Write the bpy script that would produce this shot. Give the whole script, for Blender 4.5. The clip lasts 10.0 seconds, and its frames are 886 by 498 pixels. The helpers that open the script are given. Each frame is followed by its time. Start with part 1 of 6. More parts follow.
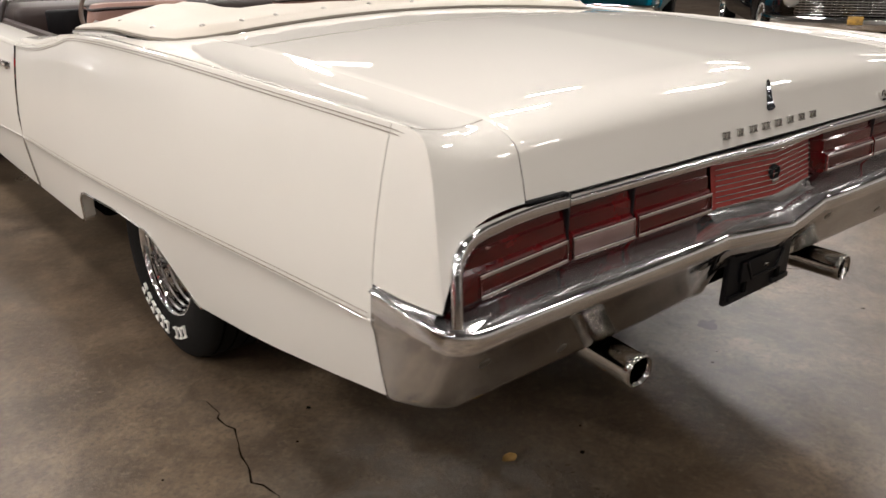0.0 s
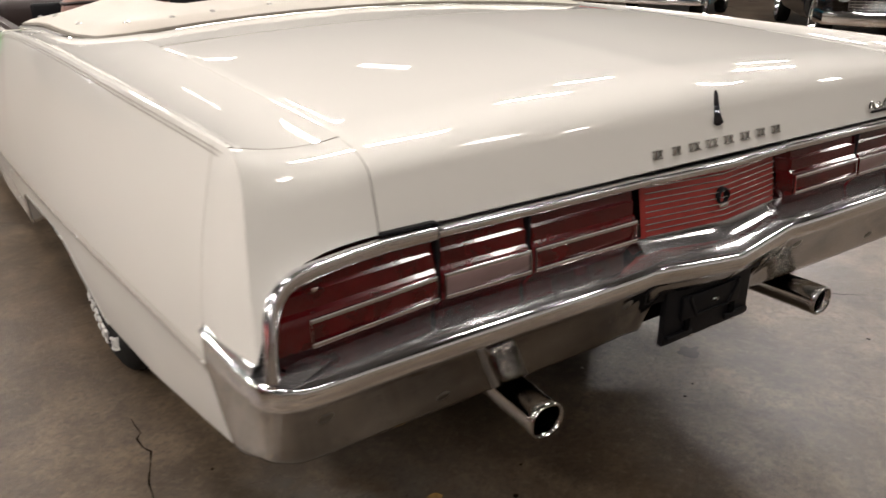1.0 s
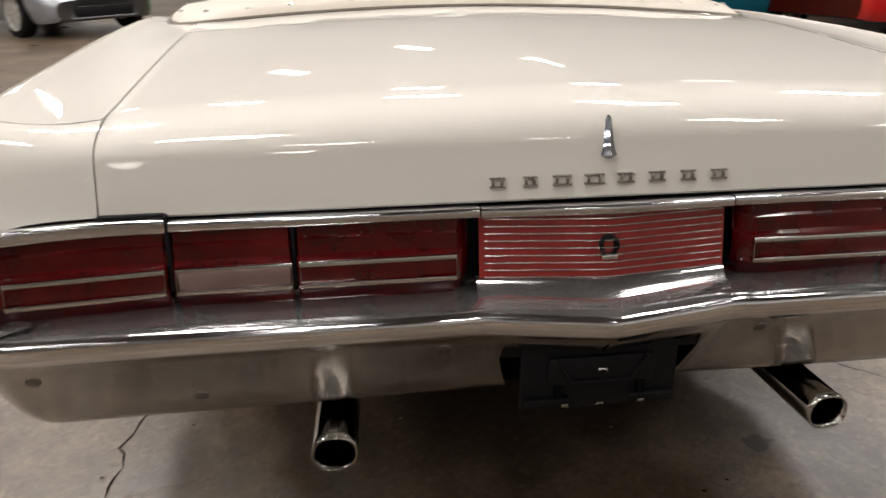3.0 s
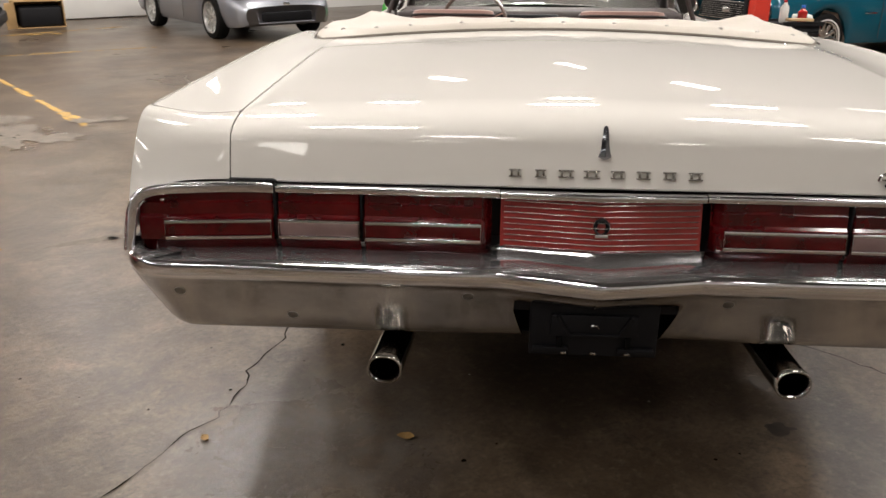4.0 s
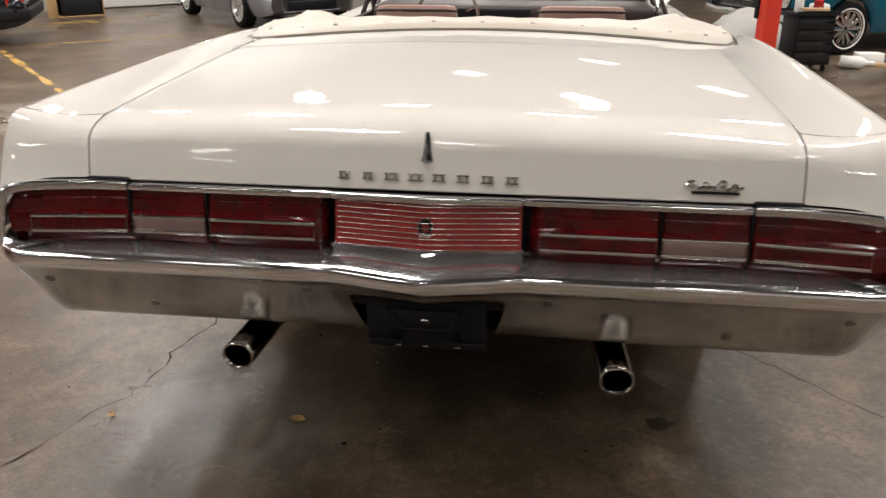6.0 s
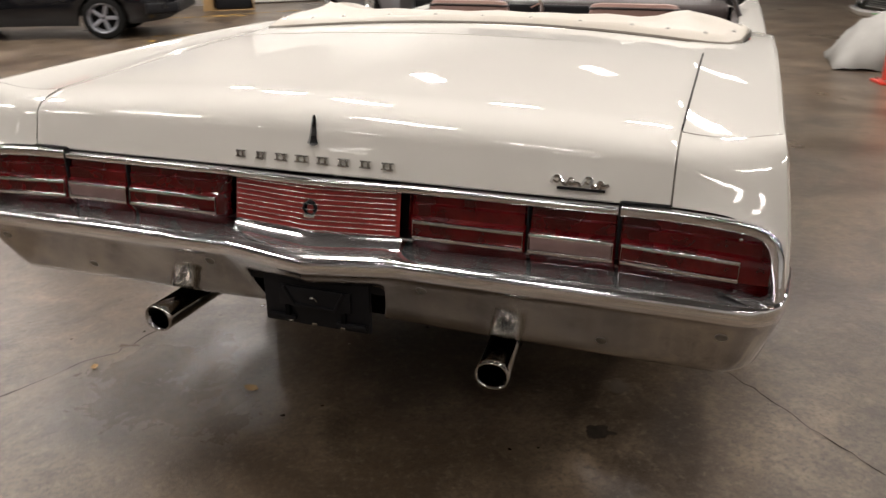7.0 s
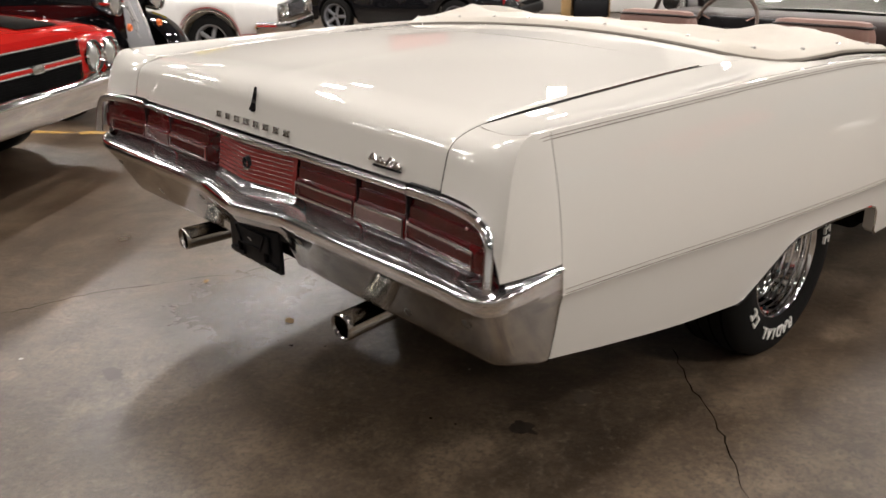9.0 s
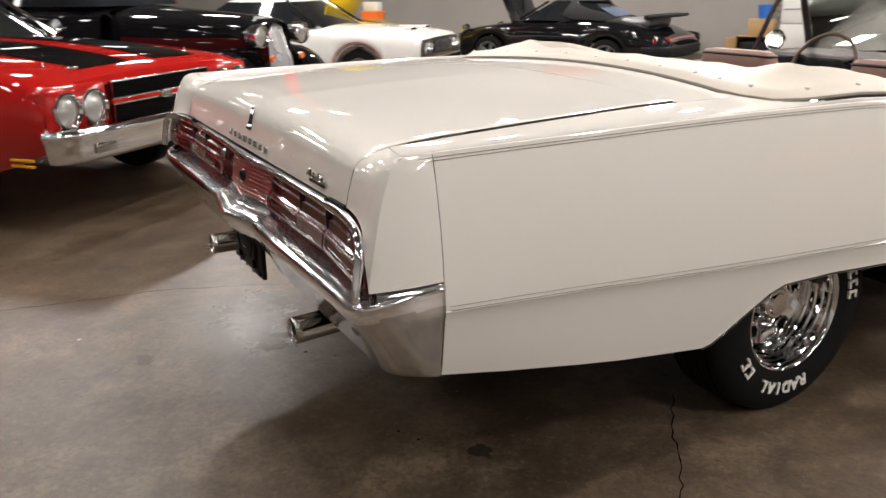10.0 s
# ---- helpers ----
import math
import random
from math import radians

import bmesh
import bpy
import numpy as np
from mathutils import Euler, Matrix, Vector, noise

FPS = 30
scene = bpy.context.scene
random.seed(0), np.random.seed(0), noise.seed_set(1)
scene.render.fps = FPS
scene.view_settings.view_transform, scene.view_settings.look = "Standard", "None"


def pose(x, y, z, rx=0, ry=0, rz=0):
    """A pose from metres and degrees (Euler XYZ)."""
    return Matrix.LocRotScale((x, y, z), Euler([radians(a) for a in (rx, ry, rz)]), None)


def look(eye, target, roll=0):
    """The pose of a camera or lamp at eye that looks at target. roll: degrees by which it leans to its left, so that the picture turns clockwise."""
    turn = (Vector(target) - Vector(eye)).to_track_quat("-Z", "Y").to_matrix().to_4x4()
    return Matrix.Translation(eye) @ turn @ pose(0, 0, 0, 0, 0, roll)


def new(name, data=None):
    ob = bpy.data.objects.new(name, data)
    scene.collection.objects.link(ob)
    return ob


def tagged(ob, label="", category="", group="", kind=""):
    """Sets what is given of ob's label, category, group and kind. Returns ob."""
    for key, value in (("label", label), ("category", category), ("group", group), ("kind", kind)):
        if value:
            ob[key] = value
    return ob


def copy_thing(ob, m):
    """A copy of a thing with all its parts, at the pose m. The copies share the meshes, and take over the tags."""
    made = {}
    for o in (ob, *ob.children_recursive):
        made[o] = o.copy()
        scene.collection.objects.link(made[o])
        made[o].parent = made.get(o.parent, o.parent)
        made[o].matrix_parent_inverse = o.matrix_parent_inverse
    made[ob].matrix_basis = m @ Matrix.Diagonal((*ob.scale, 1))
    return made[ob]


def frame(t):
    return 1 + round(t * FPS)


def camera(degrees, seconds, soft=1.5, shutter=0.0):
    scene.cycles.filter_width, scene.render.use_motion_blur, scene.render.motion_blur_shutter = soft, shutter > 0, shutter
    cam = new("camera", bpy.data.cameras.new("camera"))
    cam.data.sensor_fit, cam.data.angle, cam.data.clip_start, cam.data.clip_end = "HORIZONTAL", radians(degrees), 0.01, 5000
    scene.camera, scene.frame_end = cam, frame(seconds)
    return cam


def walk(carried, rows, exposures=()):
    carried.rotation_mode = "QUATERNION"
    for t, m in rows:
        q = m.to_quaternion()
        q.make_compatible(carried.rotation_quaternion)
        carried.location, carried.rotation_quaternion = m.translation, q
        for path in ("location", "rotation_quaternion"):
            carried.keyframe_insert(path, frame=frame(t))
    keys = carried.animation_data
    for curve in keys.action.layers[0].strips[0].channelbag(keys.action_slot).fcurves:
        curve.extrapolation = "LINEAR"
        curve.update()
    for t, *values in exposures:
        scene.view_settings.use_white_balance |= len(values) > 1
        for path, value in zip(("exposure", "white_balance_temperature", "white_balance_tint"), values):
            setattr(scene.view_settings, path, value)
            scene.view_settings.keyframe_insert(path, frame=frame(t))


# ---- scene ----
cam = camera(58.0, 10.0, shutter=0.4)
PATH = [
    (0, (-1.62, -0.729, 1.21), (-0.431, 0.703, 0.477), 0.5),
    (0.5, (-1.441, -0.772, 1.212), (-0.332, 0.717, 0.47), 0.4),
    (1, (-1.268, -0.77, 1.208), (-0.195, 0.742, 0.458), 0.4),
    (1.5, (-0.978, -0.835, 1.177), (-0.001, 0.74, 0.426), 0.0),
    (2, (-0.789, -0.825, 1.166), (-0.004, 0.854, 0.414), 0.2),
    (2.2, (-0.704, -0.82, 1.158), (0.019, 0.889, 0.411), 0.2),
    (3.3, (-0.344, -1.111, 1.206), (-0.254, 0.748, 0.472), -0.0),
    (3.5, (-0.308, -1.192, 1.22), (-0.301, 0.671, 0.492), 0.1),
    (4, (-0.213, -1.4, 1.263), (-0.337, 0.462, 0.542), 0.3),
    (4.5, (-0.145, -1.458, 1.332), (-0.324, 0.394, 0.597), 0.3),
    (5, (-0.09, -1.45, 1.339), (-0.293, 0.395, 0.593), 0.2),
    (5.5, (0.043, -1.443, 1.323), (-0.188, 0.396, 0.574), 0.0),
    (6, (0.249, -1.436, 1.322), (-0.004, 0.399, 0.568), -0.2),
    (6.2, (0.352, -1.423, 1.33), (0.075, 0.407, 0.573), -0.4),
    (7.3, (0.98, -1.29, 1.286), (0.169, 0.376, 0.535), -0.5),
    (7.5, (1.087, -1.248, 1.279), (0.149, 0.35, 0.526), -0.6),
    (8, (1.361, -1.052, 1.241), (0.243, 0.424, 0.485), -0.8),
    (8.5, (1.616, -0.981, 1.244), (0.372, 0.393, 0.493), -0.7),
    (9, (1.871, -0.884, 1.275), (0.481, 0.361, 0.556), -0.7),
    (9.5, (2.079, -0.694, 1.268), (0.557, 0.424, 0.611), -0.8),
    (10, (2.272, -0.486, 1.256), (0.608, 0.428, 0.628), -0.7),
]
walk(cam, [(t, look(eye, target, roll)) for t, eye, target, roll in PATH])

# ---- light ----
# The hall stands askew to the car: E1 runs along the parking bays' wall, E2 towards it.
E1, E2 = Vector((0.76, 0.65, 0)), Vector((-0.65, 0.76, 0))
HALL_TURN = math.degrees(math.atan2(E1.y, E1.x))
CEILING = 4.8
LAMP_POWER = 85.0
scene.view_settings.exposure = 0.0
world = bpy.data.worlds.new("world")
scene.world = world
world.use_nodes = True
world.node_tree.nodes["Background"].inputs[0].default_value = (0.5, 0.5, 0.5, 1)
world.node_tree.nodes["Background"].inputs[1].default_value = 0.02


def hall(a, b, z=0.0):
    """A place in the hall's own axes."""
    v = E1 * a + E2 * b
    return Vector((v.x, v.y, z))


LAMPS = [(a if b != 0.8 else round(a - 1.8, 1), b) for b in (-5.8, -2.3, 0.8, 4.7, 8.2, 11.7) for a in (-13.4, -9.8, -6.2, -2.6, 1.0, 4.6, 8.2, 11.8)]
# made-up shares of LAMP_POWER per lamp, balancing deck, flanks and floor shade
LAMP_SHARE = {(-0.8, 0.8): 0.6, (2.8, 0.8): 0.85, (-4.4, 0.8): 0.9, (-8.0, 0.8): 0.6, (-2.6, 4.7): 1.8, (-6.2, 4.7): 1.9, (1.0, 4.7): 1.6, (4.6, -2.3): 1.15, (8.2, -2.3): 1.9, (6.4, 0.8): 1.7, (-6.2, 8.2): 2.0, (-2.6, 8.2): 1.8, (1.0, -2.3): 0.25, (-2.6, -2.3): 0.3, (-6.2, -2.3): 0.3, (-9.8, -2.3): 0.4}
LAMP_SHARE.update({(a, -5.8): 0.3 for a, b in LAMPS if b == -5.8})
for a, b in LAMPS:
    if (hall(a, b) - Vector((0, 0.7, 0))).length > 12.0:
        continue
    light = bpy.data.lights.new("lamp_glow", "AREA")
    light.shape, light.size, light.size_y, light.spread = "RECTANGLE", 0.9, 0.32, radians(175)
    light.energy, light.color = LAMP_POWER * LAMP_SHARE.get((a, b), 1.0), (1.0, 0.935, 0.888)
    ob = new("lamp_glow", light)
    ob.matrix_world = pose(*hall(a, b, CEILING - 0.36), 0, 0, HALL_TURN + 90)

# ---- materials ----
def material(name, color, rough=0.5, metal=0.0, coat=0.0, vary=0.0, scale=6.0, bump=0.0, bump_scale=60.0, rough_vary=0.0, ior=1.5, tint=None):
    """A surface with two scales of variation in colour, gloss and relief."""
    m = bpy.data.materials.new(name)
    m.use_nodes = True
    t = m.node_tree
    b = t.nodes["Principled BSDF"]
    b.inputs["Base Color"].default_value = (*color, 1)
    b.inputs["Roughness"].default_value = rough
    b.inputs["Metallic"].default_value = metal
    b.inputs["IOR"].default_value = ior
    b.inputs["Coat Weight"].default_value = coat
    b.inputs["Coat Roughness"].default_value = 0.03
    if vary or bump or rough_vary:
        co = t.nodes.new("ShaderNodeTexCoord")
        big = t.nodes.new("ShaderNodeTexNoise")
        big.inputs["Scale"].default_value, big.inputs["Detail"].default_value = scale, 6
        fine = t.nodes.new("ShaderNodeTexNoise")
        fine.inputs["Scale"].default_value, fine.inputs["Detail"].default_value = bump_scale, 4
        t.links.new(co.outputs["Object"], big.inputs["Vector"])
        t.links.new(co.outputs["Object"], fine.inputs["Vector"])
        if vary:
            mix = t.nodes.new("ShaderNodeMix")
            mix.data_type = "RGBA"
            dark = tint or tuple(c * (1 - vary) for c in color)
            mix.inputs["A"].default_value = (*dark, 1)
            mix.inputs["B"].default_value = (*[min(1, c * (1 + vary * 0.4)) for c in color], 1)
            add = t.nodes.new("ShaderNodeMath")
            add.operation = "MULTIPLY_ADD"
            add.inputs[1].default_value = 0.35
            t.links.new(fine.outputs["Fac"], add.inputs[0])
            rng = t.nodes.new("ShaderNodeMapRange")
            rng.inputs["From Min"].default_value, rng.inputs["From Max"].default_value = 0.3, 0.7
            t.links.new(big.outputs["Fac"], rng.inputs["Value"])
            sub = t.nodes.new("ShaderNodeMath")
            sub.operation = "MULTIPLY_ADD"
            sub.inputs[1].default_value, sub.inputs[2].default_value = 0.8, -0.08
            t.links.new(rng.outputs["Result"], sub.inputs[0])
            t.links.new(sub.outputs[0], add.inputs[2])
            t.links.new(add.outputs[0], mix.inputs["Factor"])
            t.links.new(mix.outputs["Result"], b.inputs["Base Color"])
        if rough_vary:
            rr = t.nodes.new("ShaderNodeMapRange")
            rr.inputs["From Min"].default_value, rr.inputs["From Max"].default_value = 0.3, 0.7
            rr.inputs["To Min"].default_value, rr.inputs["To Max"].default_value = max(0.02, rough - rough_vary), rough + rough_vary
            t.links.new(big.outputs["Fac"], rr.inputs["Value"])
            t.links.new(rr.outputs["Result"], b.inputs["Roughness"])
        if bump:
            bp = t.nodes.new("ShaderNodeBump")
            bp.inputs["Strength"].default_value, bp.inputs["Distance"].default_value = 1.0, bump
            t.links.new(fine.outputs["Fac"], bp.inputs["Height"])
            t.links.new(bp.outputs["Normal"], b.inputs["Normal"])
    return m


def glass(name, color=(0.9, 0.95, 0.93), rough=0.0):
    m = bpy.data.materials.new(name)
    m.use_nodes = True
    b = m.node_tree.nodes["Principled BSDF"]
    b.inputs["Base Color"].default_value = (*color, 1)
    b.inputs["Roughness"].default_value = rough
    b.inputs["Transmission Weight"].default_value = 1.0
    b.inputs["IOR"].default_value = 1.45
    return m


def glow(name, color, strength):
    m = bpy.data.materials.new(name)
    m.use_nodes = True
    b = m.node_tree.nodes["Principled BSDF"]
    b.inputs["Base Color"].default_value = (*color, 1)
    b.inputs["Emission Color"].default_value = (*color, 1)
    b.inputs["Emission Strength"].default_value = strength
    return m


CREAM = material("cream_paint", (0.665, 0.64, 0.59), 0.6, coat=1.0, vary=0.03, scale=0.8)
CREAM.node_tree.nodes["Principled BSDF"].inputs["Specular IOR Level"].default_value = 0.15
CREAM.node_tree.nodes["Principled BSDF"].inputs["Coat Roughness"].default_value = 0.015
SEAM = material("seam_shadow", (0.02, 0.018, 0.015), 0.8)
SEAM_GREY = material("seam_grey", (0.27, 0.245, 0.21), 0.8)
CAP_LINE = material("cap_joint", (0.47, 0.44, 0.39), 0.7)
STRIPE = material("pinstripe", (0.19, 0.16, 0.125), 0.4)
CHROME = material("chrome", (0.78, 0.78, 0.78), 0.06, metal=1.0, rough_vary=0.03, scale=9, bump=0.00008, bump_scale=30)
# bright crest and dark lower face: wear, plus reflected light put into colour
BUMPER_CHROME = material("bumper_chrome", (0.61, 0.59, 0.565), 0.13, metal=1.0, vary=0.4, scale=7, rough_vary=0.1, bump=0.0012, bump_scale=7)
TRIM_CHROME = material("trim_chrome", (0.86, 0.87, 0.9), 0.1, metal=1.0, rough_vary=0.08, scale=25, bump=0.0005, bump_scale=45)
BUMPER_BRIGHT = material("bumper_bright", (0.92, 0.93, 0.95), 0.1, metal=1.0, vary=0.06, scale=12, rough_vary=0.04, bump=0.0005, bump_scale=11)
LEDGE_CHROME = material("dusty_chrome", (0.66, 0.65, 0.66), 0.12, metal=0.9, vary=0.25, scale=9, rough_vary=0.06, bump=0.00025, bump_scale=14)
DULL_BOLT = material("dull_bolt", (0.26, 0.25, 0.23), 0.34, metal=1.0, vary=0.25, scale=60)
SNAP = material("snap_metal", (0.5, 0.48, 0.45), 0.3, metal=0.9, vary=0.1, scale=90)
STEEL = material("worn_steel", (0.55, 0.53, 0.5), 0.3, metal=1.0, rough_vary=0.1, scale=20, bump=0.0002)
RED_LENS = material("red_lens", (0.085, 0.002, 0.003), 0.14, ior=1.45, coat=0.5, vary=0.6, scale=14, tint=(0.022, 0.0, 0.001))
CLEAR_LENS = material("clear_lens", (0.2, 0.13, 0.125), 0.2, coat=0.8, vary=0.15, scale=20, bump=0.0004, bump_scale=250)
RED_PANEL = material("red_panel", (0.34, 0.028, 0.021), 0.4, coat=0.2, vary=0.2, scale=30)
BLACK = material("black_plastic", (0.006, 0.006, 0.0075), 0.5, vary=0.3, scale=20, bump=0.0003, ior=1.3)
# near-black: shade of holes and arches put into colour; undersides and grilles too
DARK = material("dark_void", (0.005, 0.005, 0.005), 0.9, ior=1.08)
RIB = material("bright_rib", (0.62, 0.58, 0.56), 0.22, metal=1.0, vary=0.2, scale=40)
RUBBER = material("tyre_rubber", (0.0045, 0.0043, 0.004), 0.75, vary=0.35, scale=12, bump=0.0006, bump_scale=180, ior=1.25)
WHITE_RUBBER = material("white_rubber", (0.75, 0.73, 0.69), 0.6, vary=0.12, scale=60)
VINYL = material("cream_vinyl", (0.5, 0.455, 0.39), 0.48, vary=0.08, scale=5, bump=0.0006, bump_scale=300)
BOOT_EDGE = material("boot_binding", (0.17, 0.145, 0.115), 0.55, vary=0.2, scale=30)
SEAT = material("rose_brown_vinyl", (0.25, 0.14, 0.11), 0.45, vary=0.15, scale=8, bump=0.0005, bump_scale=220)
BROWN = material("brown_trim", (0.022, 0.011, 0.009), 0.55, vary=0.2, scale=10, bump=0.0003)
WHEEL_RIM = material("bronze_steering_rim", (0.09, 0.06, 0.045), 0.3, coat=0.5, vary=0.15, scale=20)
TIP_CHROME = material("smoked_chrome", (0.42, 0.4, 0.37), 0.1, metal=1.0, rough_vary=0.05, scale=20)
DARK_METAL = material("aged_frame_metal", (0.16, 0.15, 0.15), 0.3, metal=1.0, vary=0.3, scale=20)
DARK_GLASS = material("dark_glass", (0.01, 0.012, 0.014), 0.05, coat=1.0)
DARK_CHROME = material("dark_chrome", (0.3, 0.31, 0.34), 0.1, metal=1.0, vary=0.3, scale=60)
LETTER = material("badge_metal", (0.55, 0.54, 0.52), 0.25, metal=1.0, vary=0.3, scale=80)


def concrete():
    m = bpy.data.materials.new("sealed_concrete")
    m.use_nodes = True
    t = m.node_tree
    b = t.nodes["Principled BSDF"]
    co = t.nodes.new("ShaderNodeTexCoord")

    def noise_tex(scale, detail, rough=0.6, distort=0.0):
        n = t.nodes.new("ShaderNodeTexNoise")
        n.inputs["Scale"].default_value, n.inputs["Detail"].default_value = scale, detail
        n.inputs["Roughness"].default_value, n.inputs["Distortion"].default_value = rough, distort
        t.links.new(co.outputs["Object"], n.inputs["Vector"])
        return n.outputs["Fac"]

    def ramp(fac, a, c):
        r = t.nodes.new("ShaderNodeMapRange")
        r.inputs["From Min"].default_value, r.inputs["From Max"].default_value = a, c
        t.links.new(fac, r.inputs["Value"])
        return r.outputs["Result"]

    def blend(fac, a, c):
        x = t.nodes.new("ShaderNodeMix")
        x.data_type = "RGBA"
        t.links.new(fac, x.inputs["Factor"])
        for k, v in (("A", a), ("B", c)):
            if isinstance(v, tuple):
                x.inputs[k].default_value = (*v, 1)
            else:
                t.links.new(v, x.inputs[k])
        return x.outputs["Result"]

    base = blend(ramp(noise_tex(0.45, 5, 0.62, 0.6), 0.38, 0.62), (0.056, 0.036, 0.021), (0.124, 0.087, 0.054))
    stain = blend(ramp(noise_tex(1.7, 5, 0.58, 0.5), 0.38, 0.86), base, (0.05, 0.037, 0.026))
    pale = blend(ramp(noise_tex(2.3, 7, 0.64, 0.3), 0.44, 0.8), stain, (0.26, 0.193, 0.13))
    mottle = blend(ramp(noise_tex(11, 7, 0.7, 0.2), 0.42, 0.8), pale, (0.042, 0.03, 0.021))
    speck = blend(ramp(noise_tex(34, 8, 0.8), 0.52, 0.74), mottle, (0.19, 0.15, 0.11))
    grain = blend(ramp(noise_tex(60, 6, 0.75), 0.46, 0.74), speck, (0.032, 0.023, 0.016))
    fleck = blend(ramp(noise_tex(26, 4, 0.6, 0.5), 0.68, 0.85), grain, (0.018, 0.014, 0.01))
    # a smoother, paler patch beside the tail: lamp sheen put into its colour
    gap = t.nodes.new("ShaderNodeVectorMath")
    gap.operation = "DISTANCE"
    gap.inputs[1].default_value = (-0.27, 0.76, 0.0)
    t.links.new(co.outputs["Object"], gap.inputs[0])
    sheen_spot = t.nodes.new("ShaderNodeMapRange")
    sheen_spot.inputs["From Min"].default_value, sheen_spot.inputs["From Max"].default_value = 0.5, 0.1
    t.links.new(gap.outputs["Value"], sheen_spot.inputs["Value"])
    worn = t.nodes.new("ShaderNodeMath")
    worn.operation = "MULTIPLY"
    t.links.new(sheen_spot.outputs["Result"], worn.inputs[0])
    t.links.new(ramp(noise_tex(7, 9, 0.75, 0.4), 0.36, 0.66), worn.inputs[1])
    # this mask paints the pale sheen into the floor's colour
    t.links.new(blend(worn.outputs[0], fleck, (0.15, 0.138, 0.122)), b.inputs["Base Color"])
    rr = t.nodes.new("ShaderNodeMapRange")
    rr.inputs["From Min"].default_value, rr.inputs["From Max"].default_value = 0.25, 0.75
    rr.inputs["To Min"].default_value, rr.inputs["To Max"].default_value = 0.25, 0.4
    t.links.new(noise_tex(1.1, 3, 0.5, 0.3), rr.inputs["Value"])
    less = t.nodes.new("ShaderNodeMath")
    less.operation = "MULTIPLY_ADD"
    less.inputs[1].default_value = -0.14
    t.links.new(worn.outputs[0], less.inputs[0])
    t.links.new(rr.outputs["Result"], less.inputs[2])
    t.links.new(less.outputs[0], b.inputs["Roughness"])
    b.inputs["IOR"].default_value = 1.5
    bp = t.nodes.new("ShaderNodeBump")
    bp.inputs["Strength"].default_value, bp.inputs["Distance"].default_value = 0.8, 0.0025
    t.links.new(noise_tex(22, 8, 0.75), bp.inputs["Height"])
    t.links.new(bp.outputs["Normal"], b.inputs["Normal"])
    return m


CONCRETE = concrete()
YELLOW = material("worn_yellow_paint", (0.46, 0.27, 0.045), 0.55, vary=0.8, scale=16, tint=(0.17, 0.115, 0.055), bump=0.0005)
GREY_WALL = material("grey_block_wall", (0.3, 0.28, 0.26), 0.7, vary=0.08, scale=1.5, bump=0.001, bump_scale=40)
WHITE_WALL = material("white_wall", (0.72, 0.71, 0.68), 0.6, vary=0.05, scale=1.5, bump=0.0005)
CEIL = material("ceiling_deck", (0.1, 0.097, 0.092), 0.7, vary=0.1, scale=1.0)
LAMP_DIFF = glow("lamp_diffuser", (1.0, 0.95, 0.88), 10.0)


# ---- mesh helpers ----
def curve1(points, x):
    """Smooth interpolation through (x, value) points."""
    xs, ys = [p[0] for p in points], [p[1] for p in points]
    if x <= xs[0]:
        return ys[0]
    if x >= xs[-1]:
        return ys[-1]
    i = max(k for k in range(len(xs) - 1) if xs[k] <= x)
    h = xs[i + 1] - xs[i]
    u = (x - xs[i]) / h

    def slope(k):
        if k == 0 or k == len(xs) - 1:
            j = min(max(k, 1), len(xs) - 1)
            return (ys[j] - ys[j - 1]) / (xs[j] - xs[j - 1])
        a, c = (ys[k] - ys[k - 1]) / (xs[k] - xs[k - 1]), (ys[k + 1] - ys[k]) / (xs[k + 1] - xs[k])
        return 0.0 if a * c <= 0 else 2 * a * c / (a + c)

    m0, m1 = slope(i) * h, slope(i + 1) * h
    return (2 * u**3 - 3 * u**2 + 1) * ys[i] + (u**3 - 2 * u**2 + u) * m0 + (-2 * u**3 + 3 * u**2) * ys[i + 1] + (u**3 - u**2) * m1


def lerp(a, c, u):
    return a + (c - a) * u


def mirror(points):
    return [(-x, y, z) for x, y, z in points]


def part(name, bm, mat, parent=None, label="", sharp=35, thick=0.0, m=None):
    """One mesh object, under a thing or a part where a parent is given."""
    me = bpy.data.meshes.new(name)
    if m is not None:
        bm.transform(m)
    bmesh.ops.recalc_face_normals(bm, faces=bm.faces)
    for f in bm.faces:
        f.smooth = True
    bm.to_mesh(me)
    bm.free()
    me.set_sharp_from_angle(angle=radians(sharp))
    me.materials.append(mat)
    ob = new(name, me)
    if parent is not None:
        ob.parent = parent
    if thick:
        s = ob.modifiers.new("thickness", "SOLIDIFY")
        s.thickness, s.offset = thick, 0
    if label:
        tagged(ob, label)
    return ob


def thing(name, label, category, place=None, group=""):
    ob = new(name)
    ob.empty_display_size = 0.2
    if place is not None:
        ob.matrix_world = place
    return tagged(ob, label, category, group)


def grid(rows, close_u=False, close_v=False):
    """A sheet through rows of points, all of one length."""
    bm = bmesh.new()
    vs = [[bm.verts.new(p) for p in row] for row in rows]
    n, k = len(rows), len(rows[0])
    for i in range(n if close_u else n - 1):
        for j in range(k if close_v else k - 1):
            q = [vs[i][j], vs[i][(j + 1) % k], vs[(i + 1) % n][(j + 1) % k], vs[(i + 1) % n][j]]
            try:
                bm.faces.new(q)
            except ValueError:
                pass
    bmesh.ops.remove_doubles(bm, verts=bm.verts, dist=1e-5)
    return bm


def caps(bm):
    bmesh.ops.holes_fill(bm, edges=[e for e in bm.edges if e.is_boundary], sides=0)
    return bm


